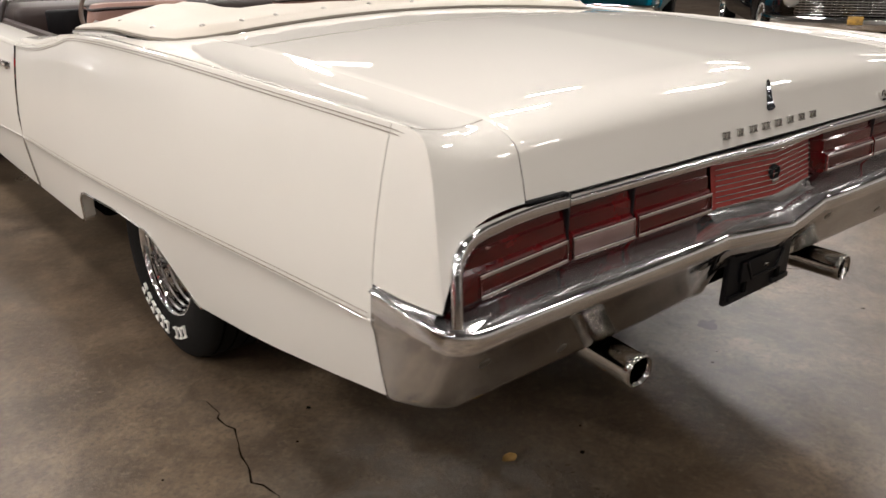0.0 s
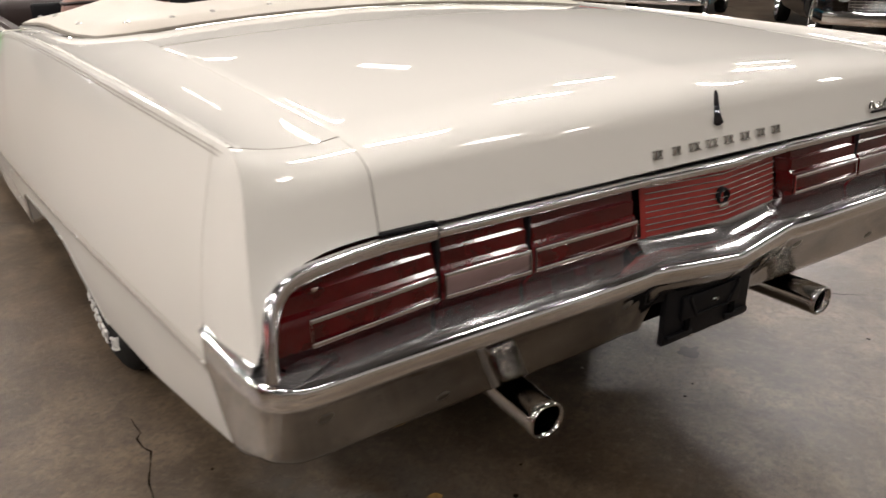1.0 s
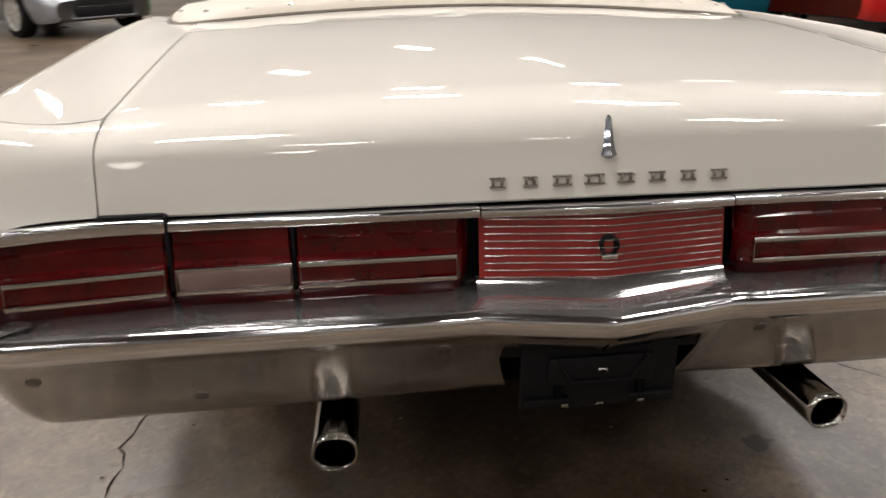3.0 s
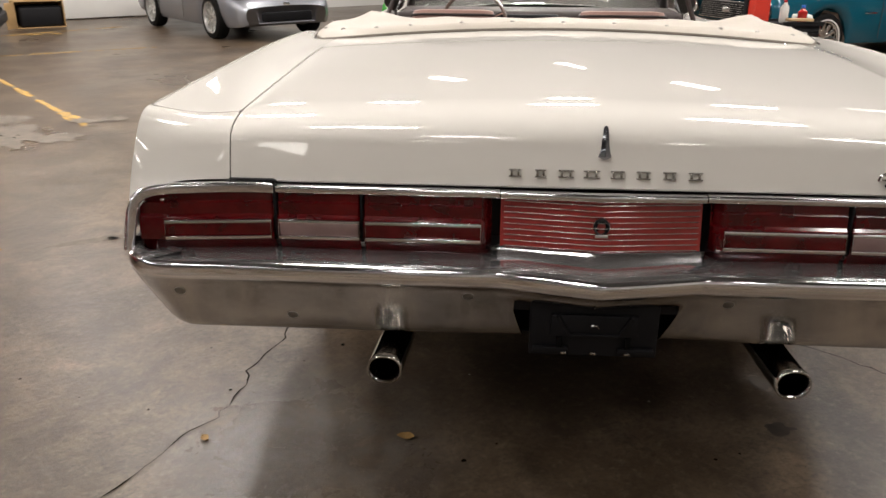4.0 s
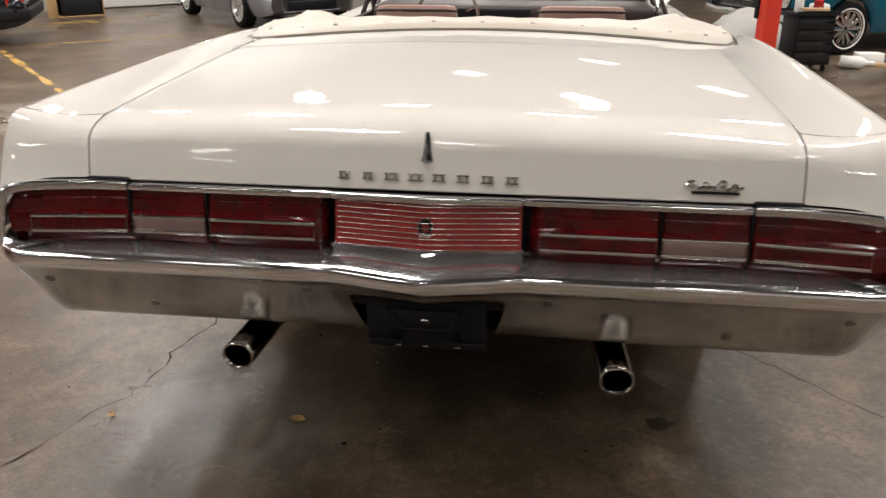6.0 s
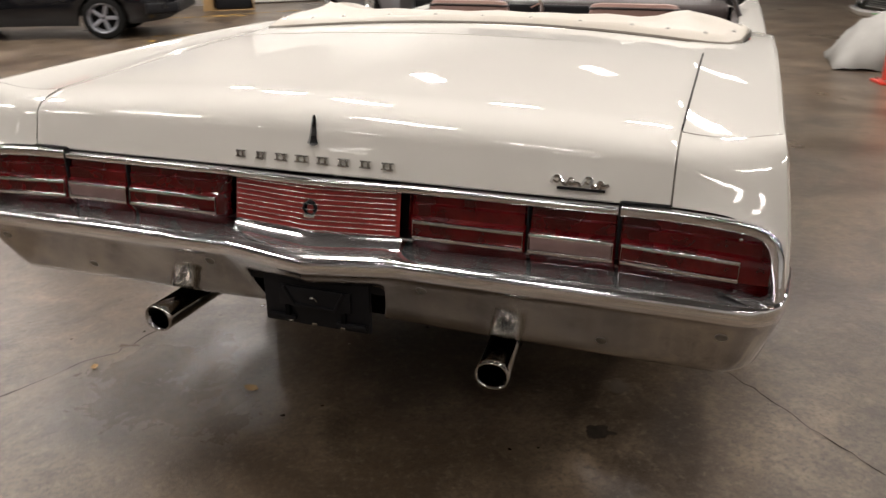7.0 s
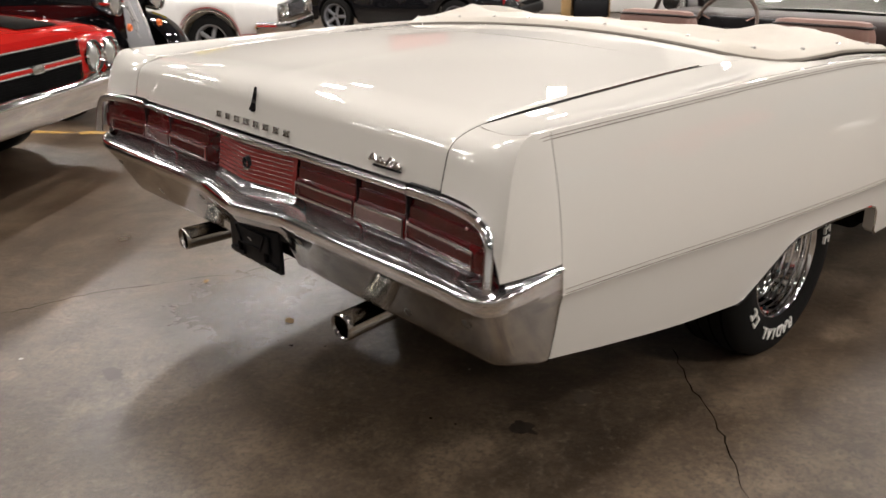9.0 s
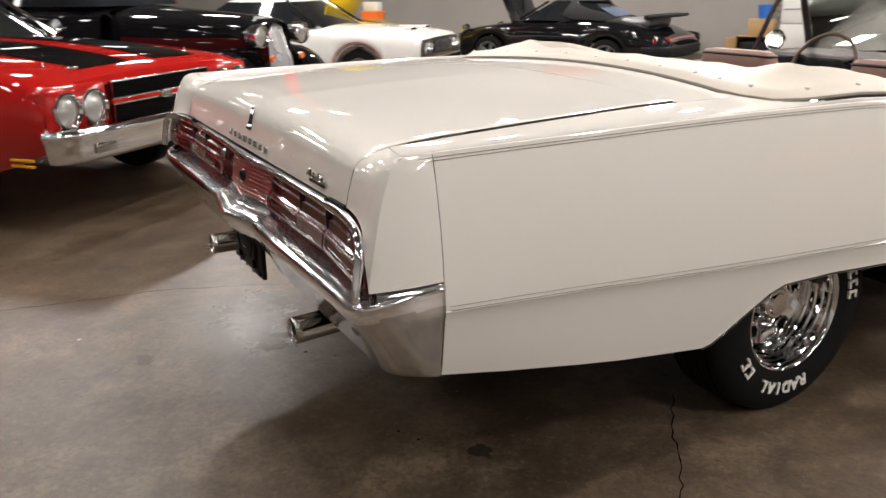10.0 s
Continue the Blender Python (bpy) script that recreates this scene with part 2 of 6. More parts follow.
def sweep(path, section, closed=False, up=(0, 0, 1), cap=True, scale=None):
    """A section of (side, up) points drawn along a path."""
    pts = [Vector(p) for p in path]
    rows = []
    for i, p in enumerate(pts):
        a = pts[i - 1] if i or closed else p
        c = pts[(i + 1) % len(pts)] if i + 1 < len(pts) or closed else p
        t = (c - a).normalized()
        side = t.cross(Vector(up))
        side = side.normalized() if side.length > 1e-4 else Vector((1, 0, 0))
        top = side.cross(t).normalized()
        k = scale[i] if scale else 1.0
        rows.append([p + side * s * k + top * u * k for s, u in section])
    bm = grid(rows, close_u=closed, close_v=True)
    return caps(bm) if cap and not closed else bm


def ring(r, n=10, squash=1.0):
    return [(r * math.cos(2 * math.pi * i / n), squash * r * math.sin(2 * math.pi * i / n)) for i in range(n)]


def rounded(w, h, r, n=4):
    """A rounded rectangle, w by h."""
    out = []
    for cx, cy, a in ((w / 2 - r, h / 2 - r, 0), (-w / 2 + r, h / 2 - r, 90), (-w / 2 + r, -h / 2 + r, 180), (w / 2 - r, -h / 2 + r, 270)):
        for i in range(n + 1):
            b = radians(a + 90 * i / n)
            out.append((cx + r * math.cos(b), cy + r * math.sin(b)))
    return out


def tube(path, r, n=8, closed=False, up=(0, 0, 1)):
    return sweep(path, ring(r, n), closed, up)


def box(x0, x1, y0, y1, z0, z1, bevel=0.004, seg=2):
    bm = bmesh.new()
    bmesh.ops.create_cube(bm, size=1)
    for v in bm.verts:
        v.co = Vector((lerp(x0, x1, v.co.x + 0.5), lerp(y0, y1, v.co.y + 0.5), lerp(z0, z1, v.co.z + 0.5)))
    if bevel:
        bmesh.ops.bevel(bm, geom=bm.edges, offset=bevel, segments=seg, profile=0.5, affect="EDGES")
    return bm


def lathe(profile, n=40, axis="x"):
    """A profile of (along, radius) turned about an axis."""
    rows = []
    for i in range(n):
        a = 2 * math.pi * i / n
        c, s = math.cos(a), math.sin(a)
        rows.append([{"x": (u, r * c, r * s), "y": (r * c, u, r * s), "z": (r * c, r * s, u)}[axis] for u, r in profile])
    return grid(rows, close_u=True)


def join(*bms):
    out = bmesh.new()
    for bm in bms:
        me = bpy.data.meshes.new("tmp")
        bm.to_mesh(me)
        bm.free()
        out.from_mesh(me)
        bpy.data.meshes.remove(me)
    return out


# ---- the hall ----
HM = pose(0, 0, 0, 0, 0, HALL_TURN)
A0, A1, B0, B1 = -19.0, 20.0, -9.5, 13.8


def slab(name, a0, a1, b0, b1, z0, z1, mat, label):
    ob = part(name, box(a0, a1, b0, b1, z0, z1, 0), mat, None, label)
    ob.matrix_world = HM
    return tagged(ob, label, "wall" if "wall" in name else name, kind="structure")


tagged(slab("floor", A0, A1, B0, B1, -0.2, 0.0, CONCRETE, "stained brown-grey sealed concrete workshop floor"), category="floor")
tagged(slab("ceiling", A0, A1, B0, B1, CEILING, CEILING + 0.2, CEIL, "pale corrugated ceiling deck of the hall"), category="ceiling")
slab("wall_north", A0 - 0.2, 3.2, B1, B1 + 0.2, 0, CEILING, GREY_WALL, "grey painted block wall behind the parked cars")
slab("wall_north_white", 3.2, A1 + 0.2, B1, B1 + 0.2, 0, CEILING, WHITE_WALL, "white painted wall of the hall")
# unseen wall, set near and white as a reflector for the tail
slab("wall_south_bounce", A0 - 0.2, A1 + 0.2, B0 - 0.2, B0, 0, CEILING, WHITE_WALL, "white painted wall of the hall")
slab("wall_west", A0 - 0.2, A0, B0, B1, 0, CEILING, GREY_WALL, "grey painted block wall at the hall's end")
slab("wall_east", A1, A1 + 0.2, B0, B1, 0, CEILING, GREY_WALL, "grey painted block wall at the hall's far end")


def ceiling_lamp():
    ob = thing("ceiling_light", "white metal ceiling light with a glowing warm diffuser", "ceiling light", group="ceiling lights of the hall")
    rows = [[(x * s, y * t, z) for s, t in ((-1, -1), (1, -1), (1, 1), (-1, 1))] for x, y, z in ((0.6, 0.18, -0.34), (0.62, 0.2, -0.3), (0.5, 0.1, -0.24), (0.45, 0.07, -0.2))]
    part("diffuser", box(-0.46, 0.46, -0.15, 0.15, -0.352, -0.342, 0.003), LAMP_DIFF, ob, "glowing diffuser")
    part("housing", caps(grid(rows, close_v=True)), WHITE_WALL, ob)
    for x in (-0.45, 0.45):
        part("hanger", tube([(x, 0, -0.21), (x, 0, 0.0)], 0.006, 6), STEEL, ob)
    return ob


lamp = ceiling_lamp()
for k, (a, b) in enumerate(LAMPS):
    m = pose(*hall(a, b, CEILING), 0, 0, HALL_TURN + 90)
    if k == 0:
        lamp.matrix_world = m
    else:
        copy_thing(lamp, m)

JOIST = material("joist_grey", (0.1, 0.1, 0.1), 0.6, vary=0.2, scale=3)
for k in range(10):
    a = -15.2 + 3.6 * k
    j = part("ceiling_joist", join(box(a - 0.05, a + 0.05, B0, B1, CEILING - 0.1, CEILING - 0.004, 0), box(a - 0.03, a + 0.03, B0, B1, CEILING - 0.34, CEILING - 0.30, 0), *[box(a - 0.012, a + 0.012, B0 + 0.9 * i + 0.4, B0 + 0.9 * i + 0.45, CEILING - 0.31, CEILING - 0.09, 0) for i in range(25)]), JOIST, None)
    j.matrix_world = HM
    tagged(j, "dark steel roof joist under the ceiling deck", "joist", kind="structure")


# ---- the cream convertible: x across, y from its tail to its nose ----
ZF = [(0.15, 0.941), (0.22, 0.946), (0.6, 0.950), (1.0, 0.953), (1.4, 0.949), (1.75, 0.934), (1.9, 0.905), (2.2, 0.857), (2.4, 0.847), (3.6, 0.845), (4.6, 0.84), (5.35, 0.82)]
XF = [(0.15, 0.922), (0.6, 0.932), (1.2, 0.942), (1.8, 0.948), (2.4, 0.955), (3.6, 0.95), (4.6, 0.935), (5.35, 0.91)]
ZCR = [(0.1, 0.636), (0.2, 0.631), (0.53, 0.614), (0.88, 0.591), (1.27, 0.568), (1.67, 0.548), (1.94, 0.538), (2.4, 0.525), (3.0, 0.49), (3.6, 0.475), (5.35, 0.47)]
XCR = [(0.1, 0.964), (0.22, 0.968), (0.7, 0.978), (1.3, 0.985), (2.4, 0.987), (3.8, 0.98), (5.35, 0.94)]
WHEEL_Y, WHEEL_Z, FRONT_Y = 1.482, 0.325, 4.45
ZB = [(0.1, 0.49), (0.236, 0.474), (0.41, 0.441), (0.74, 0.388), (1.0, 0.356), (1.03, 0.362), (1.12, 0.420), (1.21, 0.474), (1.26, 0.49), (1.45, 0.488), (1.76, 0.468), (1.80, 0.456), (1.83, 0.43), (1.85, 0.39), (1.868, 0.355), (1.90, 0.336), (2.3, 0.332), (3.9, 0.332), (4.02, 0.335), (4.10, 0.47), (4.25, 0.53), (4.65, 0.53), (4.80, 0.47), (4.88, 0.36), (5.35, 0.38)]


def zfin(y): return curve1(ZF, y)
def xfin(y): return curve1(XF, y)
def zcrease(y): return curve1(ZCR, y)
def xcrease(y): return curve1(XCR, y)


def zlow(y):
    xs = [p[0] for p in ZB]
    return float(np.interp(y, xs, [p[1] for p in ZB]))


def side_x(y, z):
    zf, zc, xf, xc = zfin(y), zcrease(y), xfin(y), xcrease(y)
    if z >= zc:
        t = min(1.0, max(0.0, (zf - z) / (zf - zc)))
        return xf + (xc - xf) * (1 - (1 - t) ** 2.0)
    s = (zc - z) / 0.28  # a step in under the crease, then a slow tuck
    return xc + 0.003 - 0.011 * (1 - math.exp(-s / 0.07)) - (0.04 + 0.04 * max(0.0, 1 - y / 0.6)) * s**1.7


def side_sheet(y0, y1, sign, step=0.04):
    """The body's flank from the fin line to its lower edge, with the wheel arch cut in and a turned-in flange."""
    ys = sorted({y0, y1} | {y0 + step * i for i in range(int((y1 - y0) / step) + 1)} | {p[0] for p in ZB if y0 < p[0] < y1})
    rows = []
    for y in ys:
        zf, zc, zb = zfin(y), zcrease(y), zlow(y)
        zs = [lerp(zf, zc, u) for u in (0, 0.03, 0.08, 0.16, 0.3, 0.45, 0.6, 0.75, 0.88, 0.96, 0.99)] + [zc + 0.0012, zc - 0.0012]
        zs += [lerp(zc - 0.0012, zb, u) for u in (0.03, 0.07, 0.12, 0.2, 0.4, 0.6, 0.8, 0.94, 1.0)]
        row = [(side_x(y, z), y, z) for z in zs]
        x, _, z = row[-1]
        row += [(x - 0.006, y, z - 0.002), (x - 0.035, y, z + 0.004)]
        rows.append([(sign * a, b, c) for a, b, c in row])
    return grid(rows)


Z74 = [(0.2, 0.929), (0.6, 0.947), (1.03, 0.960), (1.35, 0.958), (1.7, 0.945), (2.0, 0.925), (2.4, 0.87)]
ZCEN = [(0.2, 0.951), (0.6, 0.971), (1.03, 0.984), (1.35, 0.987)]
LID = 0.7425


def deck(x, y):
    a = abs(x)
    z74 = curve1(Z74, y)
    if a <= 0.745:
        return z74 + (curve1(ZCEN, y) - z74) * (1 - (a / 0.745) ** 2) + 0.003 * math.exp(-((a / 0.07) ** 2)) * max(0.0, 1 - y)
    u = (a - 0.745) / (xfin(y) - 0.745)
    return lerp(z74, zfin(y), u) - 0.010 * math.sin(math.pi * u) * (1.0 if y < 1 else max(0, 2 - y)) - 0.002 * max(0, u - 0.9) * 10


def tail_profile(x, n=16):
    """The lid's roll-over from the deck down to the trim, as (y, z)."""
    p0, p1, p2 = (0.30, deck(x, 0.30)), (0.150, deck(x, 0.2) + 0.001), (0.140, 0.885)
    out = []
    for i in range(n + 1):
        u = i / n
        out.append(tuple((1 - u) ** 2 * p0[k] + 2 * u * (1 - u) * p1[k] + u * u * p2[k] for k in range(2)))
    out += [(0.1335, 0.862), (0.127, 0.84), (0.1205, 0.812), (0.127, 0.807)]
    return out


convertible = thing("convertible_car", "cream classic convertible, top folded, red tail lamps, chrome bumper", "car")

# trunk lid
LX = [LID * s * v for s in (-1, 1) for v in (1.0, 0.995, 0.97, 0.9, 0.8, 0.66, 0.5, 0.34, 0.2, 0.1, 0.05, 0.025, 0.01)]
LX = sorted(LX + [0.0])


def lid_front(x):
    return 1.035 + 0.035 * (1 - (x / LID) ** 2)


rows = []
for x in LX:
    edge = 0.0015 * (abs(x) > 0.7405)
    col = [(x, lid_front(x), deck(x, lid_front(x)) - 0.012), (x, lid_front(x) - 0.002, deck(x, lid_front(x)) - edge)]
    col += [(x, y, deck(x, y) - edge) for y in (lid_front(x) - 0.02, 0.9, 0.8, 0.7, 0.6, 0.5, 0.42, 0.36)]
    col += [(x, y, z - edge) for y, z in tail_profile(x)]
    lift = 0.006 * max(0.0, x / LID) ** 3  # the lid stands a little proud on its right
    rows.append([(px - 0.0005, py, pz + lift * min(1.0, max(0.0, (py - 0.15) / 0.2))) for px, py, pz in col])
lid = part("trunk_lid", grid(rows), CREAM, convertible, "glossy cream trunk lid", sharp=50)
# strips under the lid's gaps: each gap's shade is put into their colour
for s in (-1, 1):
    path = [(s * 0.743, y, deck(0.743, y) - (0.007 if s < 0 else 0.0035)) for y in (1.045, 0.9, 0.75, 0.6, 0.45, 0.34, 0.27)]
    part("lid_gap_strip", tube(path, 0.004 if s < 0 else 0.005, 6), SEAM if s > 0 else SEAM_GREY, convertible, "strip in the lid gap, gap shade put into its tone")
    path = [(s * 0.7435, y + 0.004, z - 0.003) for y, z in tail_profile(0.743)[4:-1]]
    part("lid_gap_strip", tube(path, 0.0025, 6), SEAM_GREY, convertible, "strip in the lid gap, gap shade put into its tone")
path = [(x, lid_front(x) + 0.003, deck(x, lid_front(x)) - 0.006) for x in LX]
part("lid_gap_strip", tube(path, 0.004, 6), SEAM, convertible)


# rear cowl between lid and boot, and the quarters' tops
rows = []
for x in LX:
    y0 = lid_front(x) + 0.006
    rows.append([(x * 1.004, y0, deck(x, y0) - 0.012)] + [(x * 1.004, lerp(y0, 1.42, u), deck(x, lerp(y0, 1.42, u))) for u in (0.0, 0.05, 0.2, 0.4, 0.6, 0.8, 1)])
part("rear_cowl", grid(rows), CREAM, convertible)

QY = [0.226, 0.24, 0.28, 0.34, 0.42, 0.5, 0.6, 0.7, 0.8, 0.9, 1.0, 1.04, 1.1, 1.2, 1.3, 1.4, 1.5, 1.6, 1.7, 1.8, 1.9, 2.0, 2.1, 2.2, 2.3, 2.393]
for s in (-1, 1):
    rows = []
    for qy in QY:
        y = qy
        xi = 0.7455 if y < 1.42 else lerp(0.7455, 0.80, min(1, (y - 1.42) / 0.4))
        xo = xfin(y)
        us = (0, 0.02, 0.1, 0.25, 0.4, 0.55, 0.7, 0.82, 0.9, 0.95, 0.985, 1.0)
        row = [(s * xi, y, deck(xi, y) - 0.018)] if y < 1.05 else [(s * xi, y, deck(xi, y) - 0.06)]
        for u in us:
            x = lerp(xi, xo, u)
            py = lerp(0.226, 0.197, u**0.7) if qy == 0.226 else y
            z = deck(x, py)
            row.append((s * x, py, z + (0.003 * (1 - ((u - 0.95) / 0.05) ** 2) if u > 0.9 else 0)))
        rows.append(row)
    top = grid(rows)
    flank = side_sheet(0.2338, 2.393, s)
    part("quarter_panel", join(top, flank), CREAM, convertible, "cream quarter panel with a sharp crease and pinstripes", sharp=28)
    part("arch_moulding", tube([(s * (side_x(y, zlow(y)) + 0.0005), y, zlow(y) - 0.001) for y in (1.0, 1.03, 1.06, 1.09, 1.12, 1.165, 1.21, 1.235, 1.26, 1.35, 1.45, 1.55, 1.65, 1.76, 1.80, 1.83, 1.85, 1.868, 1.9)], 0.0038, 6), CHROME, convertible, "thin bright arch moulding")
    # wheel house: keeps the arch dark, shade put into its near-black colour
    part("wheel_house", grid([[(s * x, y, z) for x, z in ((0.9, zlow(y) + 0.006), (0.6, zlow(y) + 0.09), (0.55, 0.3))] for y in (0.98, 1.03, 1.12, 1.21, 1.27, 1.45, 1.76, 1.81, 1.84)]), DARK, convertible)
    door = part("door", side_sheet(2.399, 3.62, s), CREAM, convertible, "cream door")
    part("door_handle", join(box(s * 0.965 - 0.02, s * 0.965 + 0.02, 2.5, 2.66, 0.752, 0.772, 0.006), box(s * 0.965 - 0.022, s * 0.965 + 0.022, 2.475, 2.5, 0.748, 0.776, 0.008)), CHROME, door, "chrome push-button door handle")
    part("door_edge_guard", tube([(s * (side_x(2.398, z) + 0.002), 2.397 - 0.02 * (z < 0.5) * (0.5 - z) / 0.2, z) for z in (0.84, 0.78, 0.7, 0.6, 0.5, 0.42, 0.34)], 0.004, 6), CHROME, door)
    part("front_fender", side_sheet(3.626, 5.32, s), CREAM, convertible)
    for off, rad in ((0.004, 0.0009), (-0.002, 0.0009)):
        ys = [0.165 + 0.06 * i for i in range(38)]
        part("pinstripe", tube([(s * (side_x(y, zfin(y) - 0.012 + off) + 0.0006), y, zfin(y) - 0.012 + off) for y in ys if y < 2.39], rad, 5), STRIPE, convertible)
    part("crease_line", tube([(s * (side_x(y, zcrease(y) + 0.002) + 0.0012), y, zcrease(y) + 0.001) for y in [0.245 + 0.06 * i for i in range(36)]], 0.0014, 5), STRIPE, convertible)
    part("crease_line", tube([(s * (side_x(y, zcrease(y) + 0.010) + 0.0004), y, zcrease(y) + 0.010) for y in [0.245 + 0.06 * i for i in range(36)]], 0.0009, 5), STRIPE, convertible)

# quarter end caps
KV = [(0.0, 0.923, 0.190, 0.946), (0.12, 0.924, 0.170, 0.943), (0.25, 0.926, 0.150, 0.932), (0.4, 0.930, 0.133, 0.905), (0.6, 0.937, 0.114, 0.855), (0.8, 0.945, 0.096, 0.790), (1.0, 0.952, 0.076, 0.694)]
edge_line = [(0.222, deck(0.7455, 0.222) - 0.001)] + [p for p in tail_profile(0.7425) if p[0] < 0.218][:-1]
arc = [0.0]
for p, q in zip(edge_line, edge_line[1:]):
    arc.append(arc[-1] + math.dist(p, q))
JV = [(round(d / arc[-1], 4), 0.7455, p[0], p[1]) for d, p in zip(arc, edge_line)]


def at_v(table, v, k):
    return curve1([(p[0], p[k]) for p in table], v)


VS = [0, 0.04, 0.08, 0.12, 0.18, 0.25, 0.32, 0.4, 0.5, 0.6, 0.7, 0.8, 0.9, 1.0]
for s in (-1, 1):
    rows = []
    for a in (0, 0.08, 0.25, 0.5, 0.75, 0.9):  # along the flank to the corner
        col = []
        for v in VS:
            kz, kx, ky = at_v(KV, v, 3), at_v(KV, v, 1), at_v(KV, v, 2)
            y = lerp(0.232, ky, a)
            z = lerp(zfin(0.232) - (zfin(0.232) - 0.694) * v, kz, a)
            x = lerp(side_x(0.232, z), kx, a) + 0.006 * math.sin(math.pi * a) * min(1, v * 4)
            col.append((s * x, y, z))
        rows.append(col)
    for b in (0, 0.015, 0.04, 0.08, 0.13, 0.2, 0.3, 0.42, 0.56, 0.7, 0.85, 0.97, 1.0):  # round it to the lid
        f = 1 - (1 - b) ** 5.5
        col = []
        for v in VS:
            g = lerp(b, f, v)
            x = lerp(at_v(KV, v, 1), at_v(JV, v, 1), b)
            yb = 1 - (1 - b) ** 1.5
            y = lerp(at_v(KV, v, 2), at_v(JV, v, 2), yb) - 0.004 * math.sin(math.pi * min(1, b * 3)) * v
            z = lerp(at_v(KV, v, 3), at_v(JV, v, 3), g) - 0.010 * math.sin(math.pi * b) * (1 - v) ** 2
            col.append((s * x, y, z))
        rows.append(col)
    part("quarter_end_cap", grid(rows), CREAM, convertible, "cream fin-shaped end cap beside the tail lamps", sharp=60)
    part("cap_seam", tube([(s * (side_x(0.235, z) - 0.001), 0.235, z) for z in np.linspace(0.68, zfin(0.235), 12)], 0.0008, 5), CAP_LINE, convertible)
    part("cap_seam", tube([(s * x, lerp(0.223, 0.2, max(0, (x - 0.75) / 0.17)), deck(x, 0.226) - 0.0012) for x in np.linspace(0.75, 0.92, 9)], 0.0013, 5), SEAM_GREY, convertible)

# bumper
CREST = [(0.0, 0.035, 0.635), (0.02, 0.0375, 0.6355), (0.06, 0.043, 0.637), (0.14, 0.055, 0.640), (0.155, 0.0572, 0.6408), (0.17, 0.0594, 0.6415), (0.185, 0.0616, 0.6423), (0.2, 0.0635, 0.643), (0.215, 0.0635, 0.6435), (0.24, 0.061, 0.644), (0.35, 0.057, 0.646), (0.5, 0.056, 0.647), (0.65, 0.055, 0.648), (0.8, 0.053, 0.649), (0.87, 0.051, 0.649), (0.905, 0.052, 0.650), (0.93, 0.057, 0.654), (0.950, 0.068, 0.661), (0.960, 0.09, 0.667), (0.966, 0.125, 0.671), (0.970, 0.165, 0.675), (0.972, 0.205, 0.679), (0.973, 0.234, 0.680)]
FINE = []
for i in range(len(CREST) - 1):
    for u in (0, 0.5):
        FINE.append(tuple(lerp(CREST[i][k], CREST[i + 1][k], u) for k in range(3)))
FINE.append(CREST[-1])
SECTION = [(0.10, 0.024), (0.075, 0.0215), (0.055, 0.018), (0.035, 0.0138), (0.018, 0.0098), (0.008, 0.0068), (0.003, 0.0035), (0.0006, -0.001), (0.0, -0.006), (0.0, -0.016), (0.002, -0.024), (0.007, -0.030), (0.012, -0.036), (0.018, -0.047), (0.027, -0.062), (0.046, -0.095), (0.064, -0.130), (0.079, -0.160), (0.088, -0.174), (0.10, -0.180), (0.125, -0.181)]


LOWER = [(0.0, 0.0, 0.100), (0.8, 0.8, 0.153), (0.87, 0.855, 0.153), (0.905, 0.876, 0.156), (0.93, 0.890, 0.163), (0.948, 0.901, 0.175), (0.958, 0.909, 0.190), (0.964, 0.915, 0.206), (0.969, 0.919, 0.222), (0.973, 0.923, 0.240)]


def bumper_rows():
    rows = []
    for cx, cy, cz in FINE:
        side = min(1.0, max(0.0, (cx - 0.9) / 0.055))
        bx = curve1([(p[0], p[1]) for p in LOWER], cx) if cx > 0.8 else cx
        by = curve1([(p[0], p[2]) for p in LOWER], cx) if cx > 0.8 else cy + 0.10
        bz = 0.467 + 0.006 * math.exp(-((cx - 0.935) / 0.03) ** 2)
        notch = min(1, max(0, (0.1745 - cx) / 0.010))
        row = []
        for d, dz in SECTION:
            if dz > 0.0:
                k, h = d * lerp(1, 0.3, side), dz * lerp(1, 0.34, side) * lerp(1, 1.35 if d > 0.01 else 1.1, min(1, max(0, (0.235 - cx) / 0.075)))
                nx, ny = (0, 1) if side < 0.3 else Vector((-1, 0.3, 0)).normalized()[:2]
                row.append((cx + nx * k, cy + ny * k, cz + h))
                continue
            f, g = d / 0.10, -dz / 0.18
            f = lerp(f, min(1, f) ** 1.35 if f <= 1 else f, 0.7 * side)
            z = lerp(cz, bz, min(1, g))
            x, y = lerp(cx, bx, min(1, f)), lerp(cy, by, min(1, f))
            if f > 1:
                x, y = x - 0.02 * side, y + 0.02 * (1 - side)
            if dz < -0.062 and notch:
                z = lerp(z, cz - 0.062, notch)
                y = lerp(y, cy + 0.04, notch)
            elif dz < -0.03 and cx < 0.3:  # the lower face curls in towards the notch
                x -= 0.035 * (0.3 - cx) / 0.13 * min(1, g) ** 2
            end = min(1.0, max(0.0, (cx - 0.962) / 0.011))
            x = lerp(x, min(side_x(0.238, z), 0.972), end * 0.95)
            row.append((x, y, z))
        rows.append(row)
    return rows


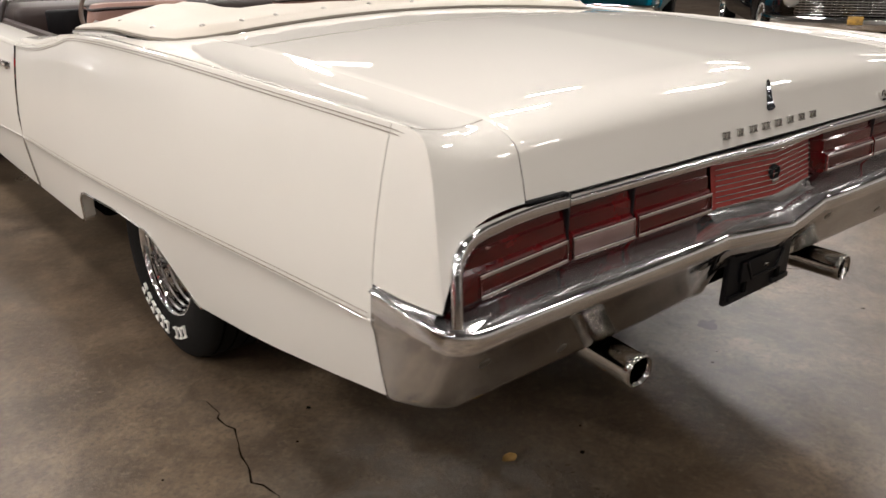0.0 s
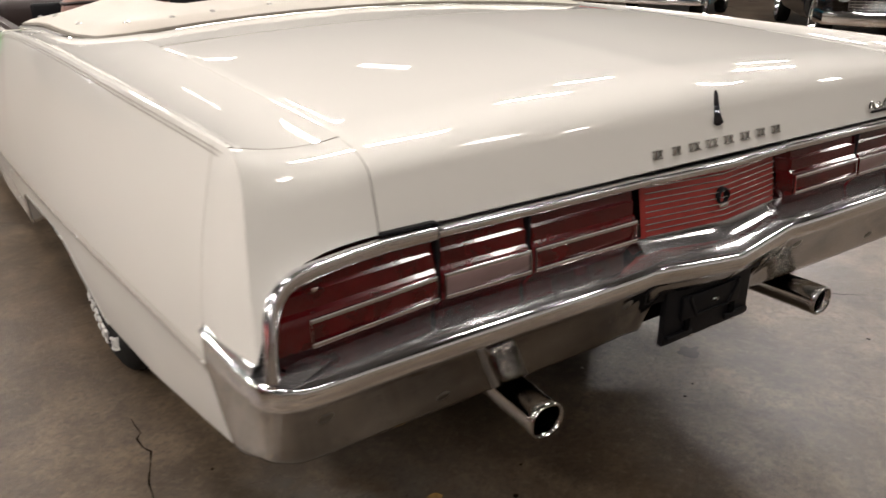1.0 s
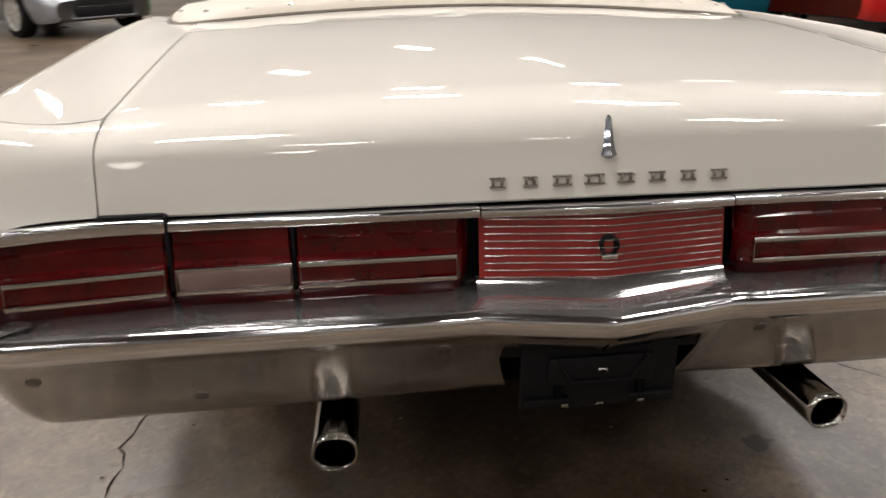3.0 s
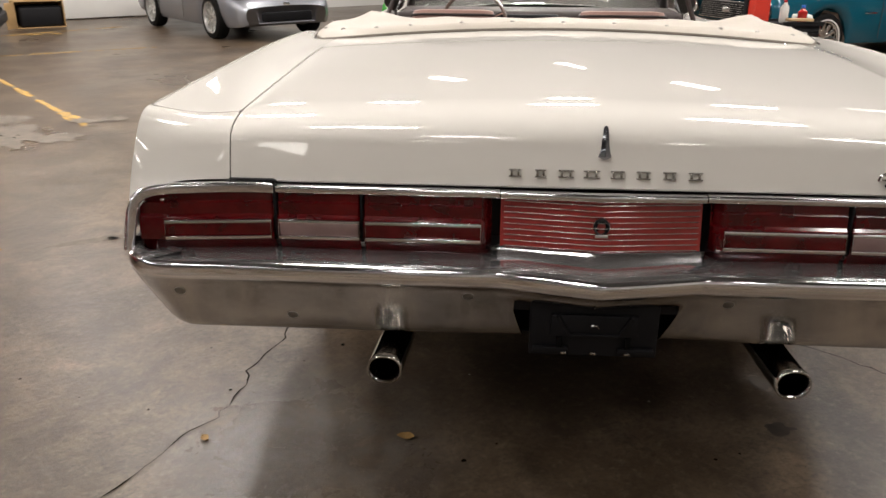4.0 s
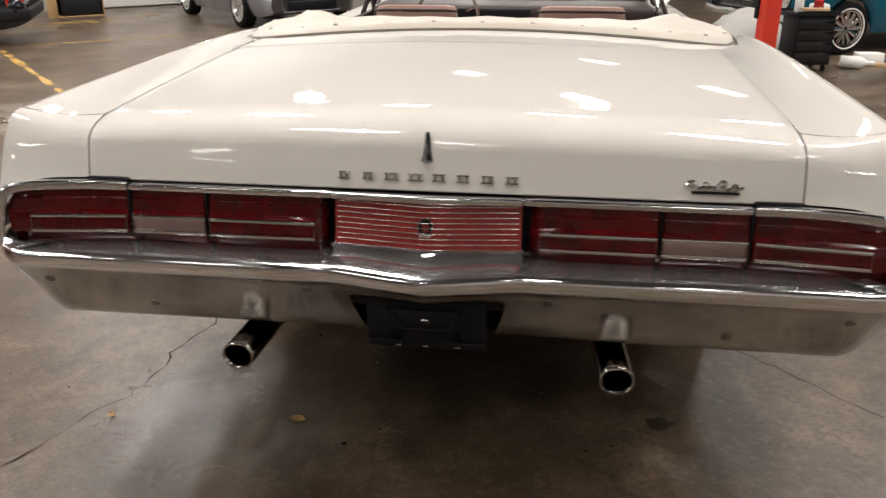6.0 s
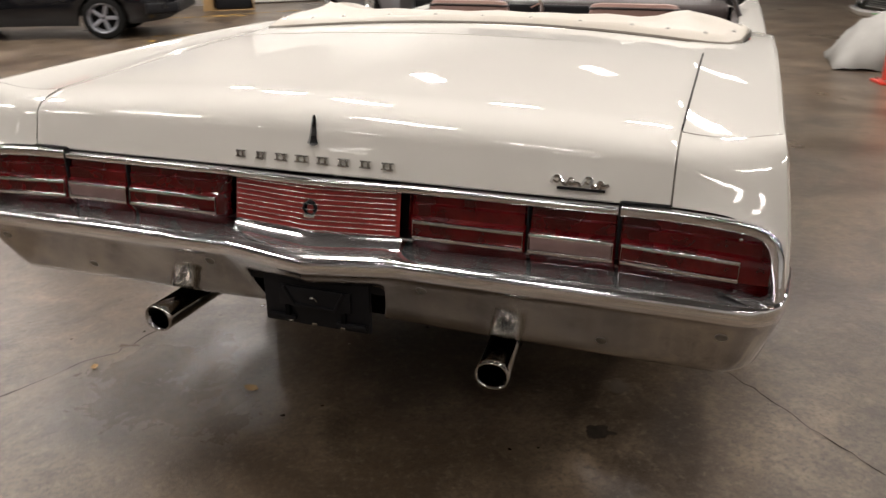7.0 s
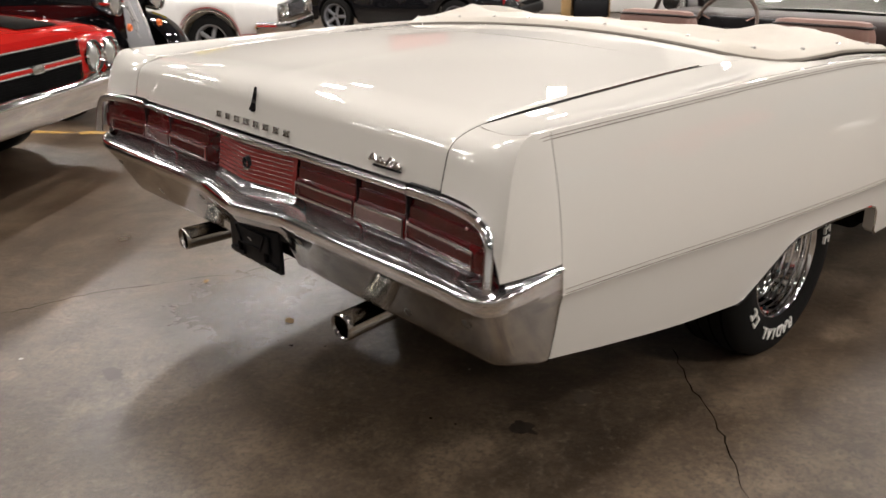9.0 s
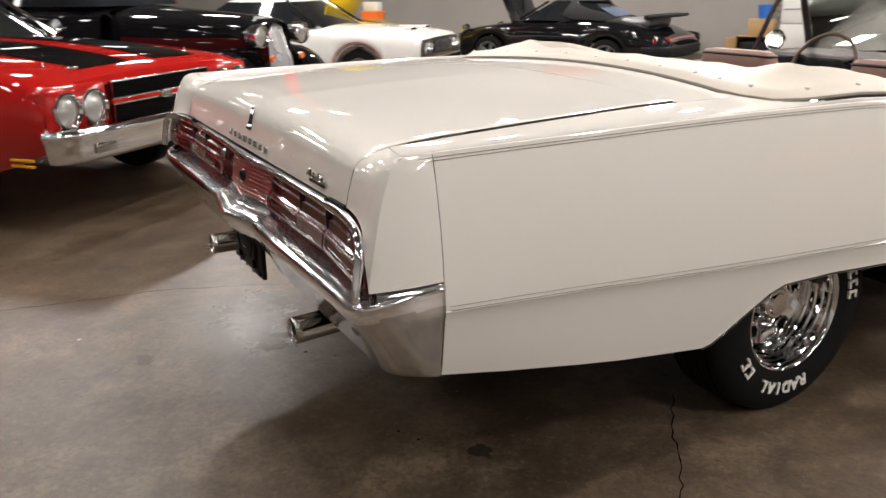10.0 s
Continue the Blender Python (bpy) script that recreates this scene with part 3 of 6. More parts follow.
half = bumper_rows()
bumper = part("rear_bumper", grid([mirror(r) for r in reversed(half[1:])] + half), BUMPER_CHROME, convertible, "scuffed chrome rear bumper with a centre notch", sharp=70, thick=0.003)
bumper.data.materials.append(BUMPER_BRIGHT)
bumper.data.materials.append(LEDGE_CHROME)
# by height: dusty ledge, crest with reflected light in its tint, darker lower face
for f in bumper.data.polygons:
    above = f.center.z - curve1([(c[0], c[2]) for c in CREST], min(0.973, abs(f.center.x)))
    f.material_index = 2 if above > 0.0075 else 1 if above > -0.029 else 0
for x, z in ((0.26, 0.587), (0.635, 0.515), (0.86, 0.580)):
    _, cy, cz = min(FINE, key=lambda c: abs(c[0] - x))
    y = cy + float(np.interp(cz - z, [-d[1] for d in SECTION[9:]], [d[0] for d in SECTION[9:]]))
    for s in (-1, 1):
        b = lathe([(0.004, 0.0), (0.004, 0.0105), (-0.0005, 0.0115), (-0.0018, 0.0105), (-0.0027, 0.006), (-0.003, 0.0)], 16, "y")
        part("bumper_bolt", b, DULL_BOLT, bumper, "domed chrome bolt head", m=pose(s * x, y - 0.001, z, 31))
# filler between the bumper's ends and the quarter caps
for s in (-1, 1):
    ends = [c for c in FINE if c[0] > 0.958]
    part("bumper_filler", grid([[(s * (c[0] - 0.003), c[1], c[2] + 0.001), (s * (c[0] - 0.007), c[1] + 0.002, lerp(c[2], 0.6945, 0.5)), (s * (c[0] - 0.017), c[1] + 0.003, 0.6945), (s * (c[0] - 0.05), c[1] + 0.003, 0.6945)] for c in ends]), LEDGE_CHROME, bumper, "pale metal filler strip", sharp=60)

# plate bracket in the notch
bracket = part("plate_bracket", box(-0.132, 0.132, 0.098, 0.112, 0.452, 0.572, 0.004), BLACK, convertible, "empty black licence plate bracket")
part("bracket_wing", box(-0.168, 0.168, 0.104, 0.114, 0.55, 0.59, 0.003), BLACK, bracket)
part("bracket_pad", box(-0.09, 0.09, 0.089, 0.0985, 0.50, 0.55, 0.004), BLACK, bracket)
for x in (-0.088, 0.088):
    part("bracket_foot", box(x - 0.037, x + 0.037, 0.09, 0.0985, 0.462, 0.475, 0.003), BLACK, bracket)
part("bracket_ridge", sweep([(-0.075, 0.0885, 0.548), (-0.05, 0.0885, 0.505), (0.05, 0.0885, 0.505), (0.075, 0.0885, 0.548)], rounded(0.008, 0.008, 0.003, 2)), BLACK, bracket)
part("bracket_hook", tube([(-0.008, 0.086, 0.528), (0.006, 0.083, 0.53), (0.008, 0.086, 0.522)], 0.002, 6), STEEL, bracket)
for x in (-0.07, 0.07):
    part("bracket_slot", box(x - 0.006, x + 0.006, 0.0885, 0.097, 0.475, 0.5, 0.002), DARK, bracket)
for x in (-0.06, 0.0, 0.07):
    part("bracket_clip", box(x - 0.006, x + 0.006, 0.085, 0.089, 0.462, 0.467, 0.001), LETTER, bracket)
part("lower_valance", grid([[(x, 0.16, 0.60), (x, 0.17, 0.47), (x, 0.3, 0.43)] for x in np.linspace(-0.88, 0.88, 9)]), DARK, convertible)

# lamp trim: lid pieces and end pieces
BAND = rounded(0.016, 0.022, 0.005, 3)
LID_BAND = rounded(0.030, 0.016, 0.005, 3)


def trim(pts, section=BAND):
    return part("lamp_trim", sweep(pts, section), TRIM_CHROME, convertible, "chrome trim over the tail lamps", sharp=40)


trim([(x, 0.113 + 0.010 * abs(x) / 0.2, 0.795) for x in (-0.199, -0.1, 0.0, 0.1, 0.199)], LID_BAND)
for s in (-1, 1):
    trim([(s * x, 0.123, 0.796) for x in (0.202, 0.3, 0.4, 0.5, 0.6, 0.652)], LID_BAND)
    trim([(s * x, y, z) for x, y, z in ((0.655, 0.114, 0.798), (0.7, 0.112, 0.799), (0.745, 0.110, 0.799), (0.8, 0.102, 0.799), (0.86, 0.089, 0.799), (0.89, 0.081, 0.797), (0.911, 0.075, 0.791), (0.925, 0.0705, 0.777), (0.933, 0.066, 0.755), (0.9375, 0.061, 0.725), (0.941, 0.056, 0.695), (0.942, 0.054, 0.68))])
    part("trim_cap", box(s * 0.7 - 0.046, s * 0.7 + 0.046, 0.112, 0.13, 0.811, 0.8155, 0.002), BLACK, convertible)
    part("trim_joint", box(s * 0.6535 - 0.003, s * 0.6535 + 0.003, 0.107, 0.15, 0.70, 0.814, 0.001), BLACK, convertible)

# lamp housings and lenses
part("lamp_housing", grid([[(x, 0.172 - 0.06 * max(0, abs(x) - 0.74), 0.815), (x, 0.168 - 0.1 * max(0, abs(x) - 0.74), 0.69), (x, 0.12, 0.685)] for x in np.linspace(-0.935, 0.935, 13)]), BLACK, convertible)


def lens(x0, x1, s):
    prof = [(0.165, 0.800), (0.118, 0.799), (0.1155, 0.772), (0.111, 0.768), (0.1095, 0.745), (0.104, 0.740), (0.102, 0.735), (0.100, 0.715), (0.1005, 0.694), (0.112, 0.681), (0.122, 0.664), (0.165, 0.660)]
    xs = [x0, x0 + 0.003] + ([x0 + 0.008, x0 + 0.014] if x0 < 0.25 else []) + list(np.linspace(x0 + 0.02, x1 - 0.02, 5)) + [x1 - 0.003, x1]
    rows = []
    for i, x in enumerate(xs):
        back = -0.018 * max(0.0, (min(x, 0.90) - 0.66)) / 0.2
        roof = float(np.interp(x, (0.865, 0.898, 0.916, 0.929), (0.80, 0.796, 0.786, 0.764)))
        k = 0.004 if i in (0, len(xs) - 1) else 0.0
        if x0 < 0.25:  # the inner end curves in beside the centre panel
            k = max(k, 0.03 * max(0.0, 1 - (x - x0) / 0.03) ** 2)
        rows.append([(s * x, y + back + (k if y < 0.16 else 0), min(z, roof) - min(k, 0.004) * (0.5 if z > 0.74 else 0)) for y, z in prof])
    return part("tail_lamp_lens", caps(grid(rows)), RED_LENS, convertible, "ribbed dark red tail lamp lens", sharp=25)


def bezel(r0, r1, s, owner, z0=0.700, z1=0.733, tilt=0.0):
    def y(x): return 0.097 - 0.018 * max(0.0, (x - 0.66)) / 0.2
    pts = [(s * r0, y(r0), z0), (s * r1, y(r1) , z0 - tilt), (s * r1, y(r1) + 0.004, z1 - tilt), (s * r0, y(r0) + 0.004, z1)]
    part("bezel", sweep(pts, rounded(0.008, 0.0055, 0.002, 2), closed=True, up=(0, 1, 0)), CHROME, owner, "thin chrome rectangle")


for s in (-1, 1):
    o = lens(0.658, 0.929, s)
    bezel(0.662, 0.874, s, o, tilt=0.002)
    o = lens(0.482, 0.650, s)
    bezel(0.482, 0.646, s, o)
    part("reverse_lens", box(s * 0.564 - 0.08, s * 0.564 + 0.08, 0.0975, 0.104, 0.703, 0.731, 0.002), CLEAR_LENS, o, "clear ribbed reverse lamp lens")
    o = lens(0.217, 0.474, s)
    bezel(0.238, 0.470, s, o)
    part("lamp_gap", box(s * 0.478 - 0.002, s * 0.478 + 0.002, 0.108, 0.15, 0.695, 0.79, 0.0008), BLACK, convertible)
    part("lamp_pin", box(s * 0.87 - 0.003, s * 0.87 + 0.003, 0.07, 0.075, 0.778, 0.783, 0.001), CHROME, o)

# ribbed red centre panel in a shallow V
def panel_y(x, z): return 0.098 + 0.024 * abs(x) / 0.197 + 0.18 * (z - 0.736)


sill = []
for x in np.linspace(-0.203, 0.203, 15):
    yb = panel_y(x, 0.687)
    cy, cz = (curve1([(c[0], c[k]) for c in CREST], abs(x)) for k in (1, 2))
    sill.append([(x, yb + 0.012, 0.6865)] + [(x, lerp(yb + 0.0095, cy + 0.006, u), cz + 0.0085 + (0.681 - cz - 0.0085) * (1 - u) ** 2.2) for u in (0, 0.12, 0.25, 0.4, 0.55, 0.7, 0.85, 1.0)])
part("panel_sill", grid(sill), LEDGE_CHROME, convertible, "grey chrome fillet under the red panel", sharp=60)
panel = part("centre_panel", grid([[(x, panel_y(x, z) + 0.006, z) for z in (0.792, 0.76, 0.736, 0.71, 0.70, 0.686)] + [(x, 0.165, 0.685)] for x in (-0.199, -0.190, -0.1, 0, 0.1, 0.190, 0.199)]), RED_PANEL, convertible, "red panel with chrome ribs and a lock")
for k in range(9):
    z = 0.6895 + 0.0112 * k
    part("rib", sweep([(x, panel_y(x, z) + 0.001, z) for x in (-0.192, -0.1, 0, 0.1, 0.192)], ring(0.0014, 8)), RIB, panel)
part("lock", lathe([(0.012, 0.0), (0.011, 0.007), (0.006, 0.0085), (0.006, 0.012), (-0.002, 0.0145), (0.002, 0.0165), (0.012, 0.0165)], 24, "y"), BLACK, panel, "round recessed key lock", m=pose(0, 0.0975, 0.737))
part("lock_slot", box(-0.0015, 0.0015, 0.107, 0.112, 0.732, 0.742, 0), DARK, panel)
part("lock_shield", box(-0.013, 0.013, 0.0945, 0.0985, 0.716, 0.7235, 0.0015), CHROME, panel)

# badges on the lid
part("badge_spear", sweep([(0, 0.133, 0.866), (0, 0.134, 0.871), (0, 0.1365, 0.880), (0, 0.1395, 0.890), (0, 0.1475, 0.924), (0, 0.149, 0.929)], [(0.0095, 0), (0, 0.0095), (-0.0095, 0), (0, -0.0095)], up=(0, -1, 0), scale=[0.55, 1.35, 1.0, 0.85, 0.5, 0.2]), DARK_CHROME, lid, "faceted chrome spear emblem", sharp=20)
for k in range(8):
    x = -0.1735 + 0.0498 * k
    w = (0.012, 0.011, 0.015, 0.016, 0.0135, 0.0135, 0.0125, 0.0135)[k]
    bars = [box(x - w, x + w, 0.1195, 0.1245, 0.8305, 0.8333, 0.0008), box(x - w, x + w, 0.123, 0.1275, 0.8428, 0.8455, 0.0008)]
    bars += [box(x + u - 0.0021, x + u + 0.0021, 0.1205, 0.126, 0.832, 0.844, 0.0008) for u in (-0.55 * w, 0.55 * w)]
    part("badge_bar", join(*bars), LETTER, lid, "small plain metal badge block")
scr = [(0.517, 0.838), (0.522, 0.849), (0.533, 0.852), (0.537, 0.843), (0.545, 0.836), (0.553, 0.842), (0.56, 0.838), (0.568, 0.842), (0.575, 0.836), (0.582, 0.848), (0.59, 0.853), (0.597, 0.847), (0.592, 0.838), (0.602, 0.836), (0.61, 0.843), (0.618, 0.837), (0.628, 0.842)]
for _ in range(2):  # round the scroll off
    scr = [scr[0]] + [tuple(lerp(a, c, u)) for a, c in zip(map(Vector, scr), map(Vector, scr[1:])) for u in (0.25, 0.75)] + [scr[-1]]
part("script_badge", tube([(x, 0.1195 + (z - 0.84) * 0.3, z) for x, z in scr], 0.0035, 6, up=(0, 1, 0)), CHROME, lid, "chrome scroll badge over a dark bar")
for x, z in ((0.528, 0.846), (0.556, 0.843), (0.588, 0.847), (0.612, 0.841)):
    part("script_loop", sweep([(x + 0.006 * math.cos(a), 0.1195 + 0.3 * (z - 0.84), z + 0.0065 * math.sin(a)) for a in np.linspace(0, 2 * math.pi, 12, endpoint=False)], ring(0.0022, 6), closed=True, up=(0, 1, 0)), CHROME, lid)
part("script_bar", box(0.53, 0.622, 0.1165, 0.122, 0.827, 0.832, 0.001), BLACK, lid)

# exhausts
for s in (-1, 1):
    x, dx = (-0.428 if s < 0 else 0.408), s * 0.008
    path = [(x + dx, 0.085, 0.408), (x + dx * 0.9, 0.10, 0.4085), (x, 0.2, 0.411), (x - dx, 0.33, 0.414)]
    sec = rounded(0.070, 0.062, 0.0285, 7)
    tip = part("exhaust_tip", sweep(path, sec, cap=False), TIP_CHROME, convertible, "polished rounded-square exhaust tip", thick=0.004)
    part("tip_lip", sweep([(x + dx + a, 0.086, 0.408 + c) for a, c in rounded(0.068, 0.060, 0.0275, 7)], ring(0.002, 6), closed=True, up=(0, 1, 0)), TIP_CHROME, tip)
    part("tip_bore", caps(sweep([(x + dx * 0.3, 0.19, 0.41), (x, 0.24, 0.411)], rounded(0.06, 0.052, 0.024, 5))), DARK, tip)
    part("exhaust_pipe", tube([(x - dx, 0.32, 0.414), (x * 0.97, 0.5, 0.42), (x * 0.95, 0.8, 0.40), (x * 0.9, 1.0, 0.46), (x * 0.85, 1.4, 0.5)], 0.027, 12), STEEL, convertible)
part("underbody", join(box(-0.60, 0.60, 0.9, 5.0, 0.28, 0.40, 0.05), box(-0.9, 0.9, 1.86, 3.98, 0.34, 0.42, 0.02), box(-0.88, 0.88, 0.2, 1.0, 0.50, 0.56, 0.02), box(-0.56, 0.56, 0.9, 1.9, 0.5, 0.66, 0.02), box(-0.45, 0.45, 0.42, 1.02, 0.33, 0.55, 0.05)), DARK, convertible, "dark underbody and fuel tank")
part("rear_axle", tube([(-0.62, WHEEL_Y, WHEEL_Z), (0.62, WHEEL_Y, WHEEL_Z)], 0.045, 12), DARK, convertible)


# wheels
def arc_text(word, r, centre, size, owner, mat, x, flip):
    """Raised letters round the sidewall, each read from outside with its foot towards the hub."""
    gap = size * 0.86 / r
    for i, ch in enumerate(word):
        cu = bpy.data.curves.new("letter", "FONT")
        cu.body, cu.size, cu.extrude, cu.align_x, cu.align_y = ch, size * 1.2, 0.0015, "CENTER", "CENTER"
        cu.extrude = 0.004
        cu.offset = 0.0012
        tmp = new("letter", cu)
        me = bpy.data.meshes.new_from_object(tmp.evaluated_get(bpy.context.evaluated_depsgraph_get()))
        bpy.data.objects.remove(tmp)
        a = centre - gap * (i - (len(word) - 1) / 2)
        bm = bmesh.new()
        bm.from_mesh(me)
        bpy.data.meshes.remove(me)
        yield bm, a, ch


def wheel(s, letters):
    """Chrome slotted wheel with a raised white letter tyre; the outer face looks along +x, turned about for the left side."""
    prof = [(-0.105, 0.19), (-0.112, 0.21), (-0.118, 0.25), (-0.112, 0.285), (-0.098, 0.312), (-0.085, 0.3245), (-0.05, 0.330), (0.05, 0.330), (0.085, 0.3245), (0.098, 0.312), (0.112, 0.285), (0.118, 0.25), (0.112, 0.21), (0.105, 0.19)]
    rim = [(-0.09, 0.185), (-0.1, 0.192), (0.094, 0.186), (0.104, 0.1935), (0.107, 0.190), (0.104, 0.1855), (0.096, 0.182), (0.088, 0.181), (0.084, 0.176), (0.07, 0.1745), (0.067, 0.170), (0.05, 0.169), (0.046, 0.163), (0.03, 0.161), (0.026, 0.156), (0.005, 0.154), (-0.01, 0.152)]
    w = part("wheel", lathe(rim, 48), CHROME, convertible, "deep-dish chrome wheel with slots")
    ty = part("tyre", lathe(prof, 64), RUBBER, w, "black tyre with raised white lettering")
    for k in range(4):
        g = -0.066 + 0.044 * k
        part("tread_groove", lathe([(g - 0.004, 0.3302), (g, 0.3312), (g + 0.004, 0.3302)], 48), DARK, w)
    rows = []
    for i in range(60):  # dished disc with five windows
        a = 2 * math.pi * i / 60
        rows.append([(u, r * math.cos(a), r * math.sin(a)) for u, r in ((-0.012, 0.153), (0.004, 0.147), (0.012, 0.136), (0.010 + 0.008 * math.cos(5 * a), 0.11), (0.002 + 0.006 * math.cos(5 * a), 0.085), (-0.008, 0.07), (0.012, 0.058), (0.036, 0.05), (0.040, 0.046), (0.040, 0.036), (0.046, 0.032), (0.047, 0.0))])
    part("wheel_disc", grid(rows, close_u=True), CHROME, w, "bright chrome disc")
    for k in range(5):
        a = 2 * math.pi * k / 5 + 0.3
        cy, cz = 0.108 * math.cos(a), 0.108 * math.sin(a)
        sec = []
        for j in range(20):
            q = 2 * math.pi * j / 20
            er, et = 0.021 * math.cos(q), 0.027 * math.sin(q)
            sec.append((cy + er * math.cos(a) - et * math.sin(a), cz + er * math.sin(a) + et * math.cos(a)))
        part("slot", caps(grid([[(0.0, p[0], p[1]) for p in sec], [(0.0145, p[0], p[1]) for p in sec]], close_v=True)), DARK, w, "dark oval slot")
        part("slot_rim", sweep([(0.0145, p[0], p[1]) for p in sec], ring(0.004, 6), closed=True, up=(1, 0, 0)), CHROME, w)
        b = 2 * math.pi * (k + 0.5) / 5 + 0.3
        part("lug_nut", lathe([(0.0, 0.011), (0.02, 0.011), (0.028, 0.006), (0.028, 0.0)], 8), CHROME, w, m=pose(-0.006, 0.062 * math.cos(b), 0.057 * math.sin(b)))
    return w


def letters_on(w, word, centre, plain):
    r, size = 0.240, 0.042
    if plain:  # a brand's name: plain blocks
        gap = 0.15
        for i in range(len(word)):
            a = centre - gap * (i - (len(word) - 1) / 2)
            if word[i] == " ":
                continue
            b = join(box(-0.004, 0.004, -0.012, 0.012, 0.011, 0.018, 0), box(-0.004, 0.004, -0.012, 0.012, -0.018, -0.011, 0), box(-0.004, 0.004, -0.012, -0.005, -0.018, 0.018, 0))
            part("sidewall_block", b, WHITE_RUBBER, w, m=pose(0.1178, r * math.cos(a), r * math.sin(a)) @ Matrix.Rotation(a - math.pi / 2, 4, "X"))
        return
    for bm, a, ch in arc_text(word, r, centre, size, w, WHITE_RUBBER, 0.118, False):
        # text lies in its own xy; stand it up on the sidewall
        stand = Matrix(((0, 0, 1, 0), (1, 0, 0, 0), (0, 1, 0, 0), (0, 0, 0, 1)))
        part("sidewall_letter", bm, WHITE_RUBBER, w, m=pose(0.1165, r * math.cos(a), r * math.sin(a)) @ Matrix.Rotation(a - math.pi / 2, 4, "X") @ stand)


w = wheel(1, True)
letters_on(w, "RADIAL", math.pi * 1.5 - 0.14, False)
letters_on(w, "XX", math.pi * 1.5 - 0.98, True)
letters_on(w, "XXX XXXXXX", math.pi * 0.5 - 0.85, True)
w.matrix_basis = pose(0.752, WHEEL_Y, WHEEL_Z)


copy_thing(w, pose(-0.752, WHEEL_Y, WHEEL_Z, 0, 0, 180) @ pose(0, 0, 0, 222))
copy_thing(w, pose(0.765, FRONT_Y, WHEEL_Z))
copy_thing(w, pose(-0.765, FRONT_Y, WHEEL_Z, 0, 0, 180))


# ---- the convertible's boot, cabin and nose ----
# boot over the folded top: rear binding edge, then the puffed cover
EDGE = []
for u in np.linspace(-1, 1, 41):
    a = abs(u)
    if a < 0.62:
        x = u / 0.62 * 0.70
        y = 1.355 - 0.085 * (x / 0.70) ** 2
        z = deck(x, y) + 0.004
    else:
        v = (a - 0.62) / 0.38
        x = math.copysign(curve1([(0, 0.70), (0.12, 0.765), (0.25, 0.82), (0.4, 0.848), (0.6, 0.86), (1, 0.868)], v), u)
        y = curve1([(0, 1.27), (0.12, 1.295), (0.25, 1.36), (0.4, 1.455), (0.6, 1.62), (1, 1.97)], v)
        z = lerp(deck(x, y) + 0.002, curve1([(0, 0.957), (0.6, 0.951), (1, 0.925)], v) + 0.004, min(1.0, max(0.0, (v - 0.25) / 0.3)))
    EDGE.append((x, y, z))


def boot_hump(x, y):
    """The cover stands up over the folded top's hinges near its two ends."""
    side = math.exp(-(((abs(x) - 0.67) / (0.08 if abs(x) < 0.67 else 0.12)) ** 2))
    along = min(1.0, max(0.0, (y - 1.38) / 0.2)) * min(1.0, max(0.0, (2.04 - y) / 0.3))
    return 0.028 * side * along


rows = []
for i, (x, y, z) in enumerate(EDGE):
    u = -1 + 2 * i / 40
    a = abs(u)
    k = max(0.0, (a - 0.62) / 0.38)
    fx = math.copysign(lerp(min(abs(x), 0.66), 0.60, k), x) if x else 0.0  # where this strip ends at the cabin
    fy = lerp(1.64, 2.0, k)
    col = []
    for v in (0, 0.015, 0.05, 0.09, 0.14, 0.22, 0.32, 0.44, 0.56, 0.68, 0.78, 0.86, 0.93, 1.0):
        px, py = lerp(x, fx, v), lerp(y, fy, v)
        base = lerp(z, lerp(0.985, 0.945, k), v)
        band = 0.018 * min(1.0, v / 0.10) * lerp(1.0, 0.5, k) - 0.07 * max(0.0, v - 0.8) / 0.2
        crumple = 0.0022 * math.sin(31 * px + 9 * py) + 0.0016 * math.sin(53 * py - 17 * px)
        col.append((px, py, base + band + boot_hump(px, py) + crumple * min(1, v * 6)))
    rows.append(col)
boot = part("top_boot", grid(rows), VINYL, convertible, "cream vinyl boot snapped over the folded top", sharp=60, thick=0.004)
# binding tone darkened: the shade line under the boot is put into it
part("boot_binding", tube([(x, y - 0.002, z - 0.002) for x, y, z in EDGE], 0.0055, 6), BOOT_EDGE, boot, "grey binding along the boot edge, darkened for the gap shade")
part("deck_moulding", tube([(x * 1.012, y - 0.014, z - 0.009) for x, y, z in EDGE], 0.006, 6), CHROME, convertible, "thin bright moulding behind the boot")
for i in (1, 3, 5, 7, 9, 11, 14, 17, 20, 23, 26, 29, 31, 33, 35, 37, 39):
    p = Vector(lerp(Vector(rows[i][3]), Vector(rows[i][4]), 0.5))
    part("snap", lathe([(-0.001, 0.008), (0.002, 0.0075), (0.004, 0.0045), (0.0045, 0.0)], 14, "z"), SNAP, boot, "round metal snap", m=pose(p.x, p.y, p.z + 0.002, 25))

# cabin: floor tub, seats, dash, wheel, windscreen
part("cabin_tub", join(box(-0.8, 0.8, 1.7, 3.6, 0.38, 0.42, 0), box(-0.83, -0.8, 1.6, 3.6, 0.38, 0.86, 0), box(0.8, 0.83, 1.6, 3.6, 0.38, 0.86, 0)), BROWN, convertible, "dark brown cabin floor and side trim")
for s in (-1, 1):
    part("door_top", sweep([(s * 0.895, 2.4, 0.835), (s * 0.895, 3.0, 0.838), (s * 0.89, 3.62, 0.84)], rounded(0.125, 0.03, 0.012, 3)), CREAM, convertible)
    part("inner_sill", sweep([(s * 0.86, 1.95, 0.90), (s * 0.86, 2.2, 0.862), (s * 0.86, 2.4, 0.85)], rounded(0.15, 0.03, 0.012, 3)), CREAM, convertible)


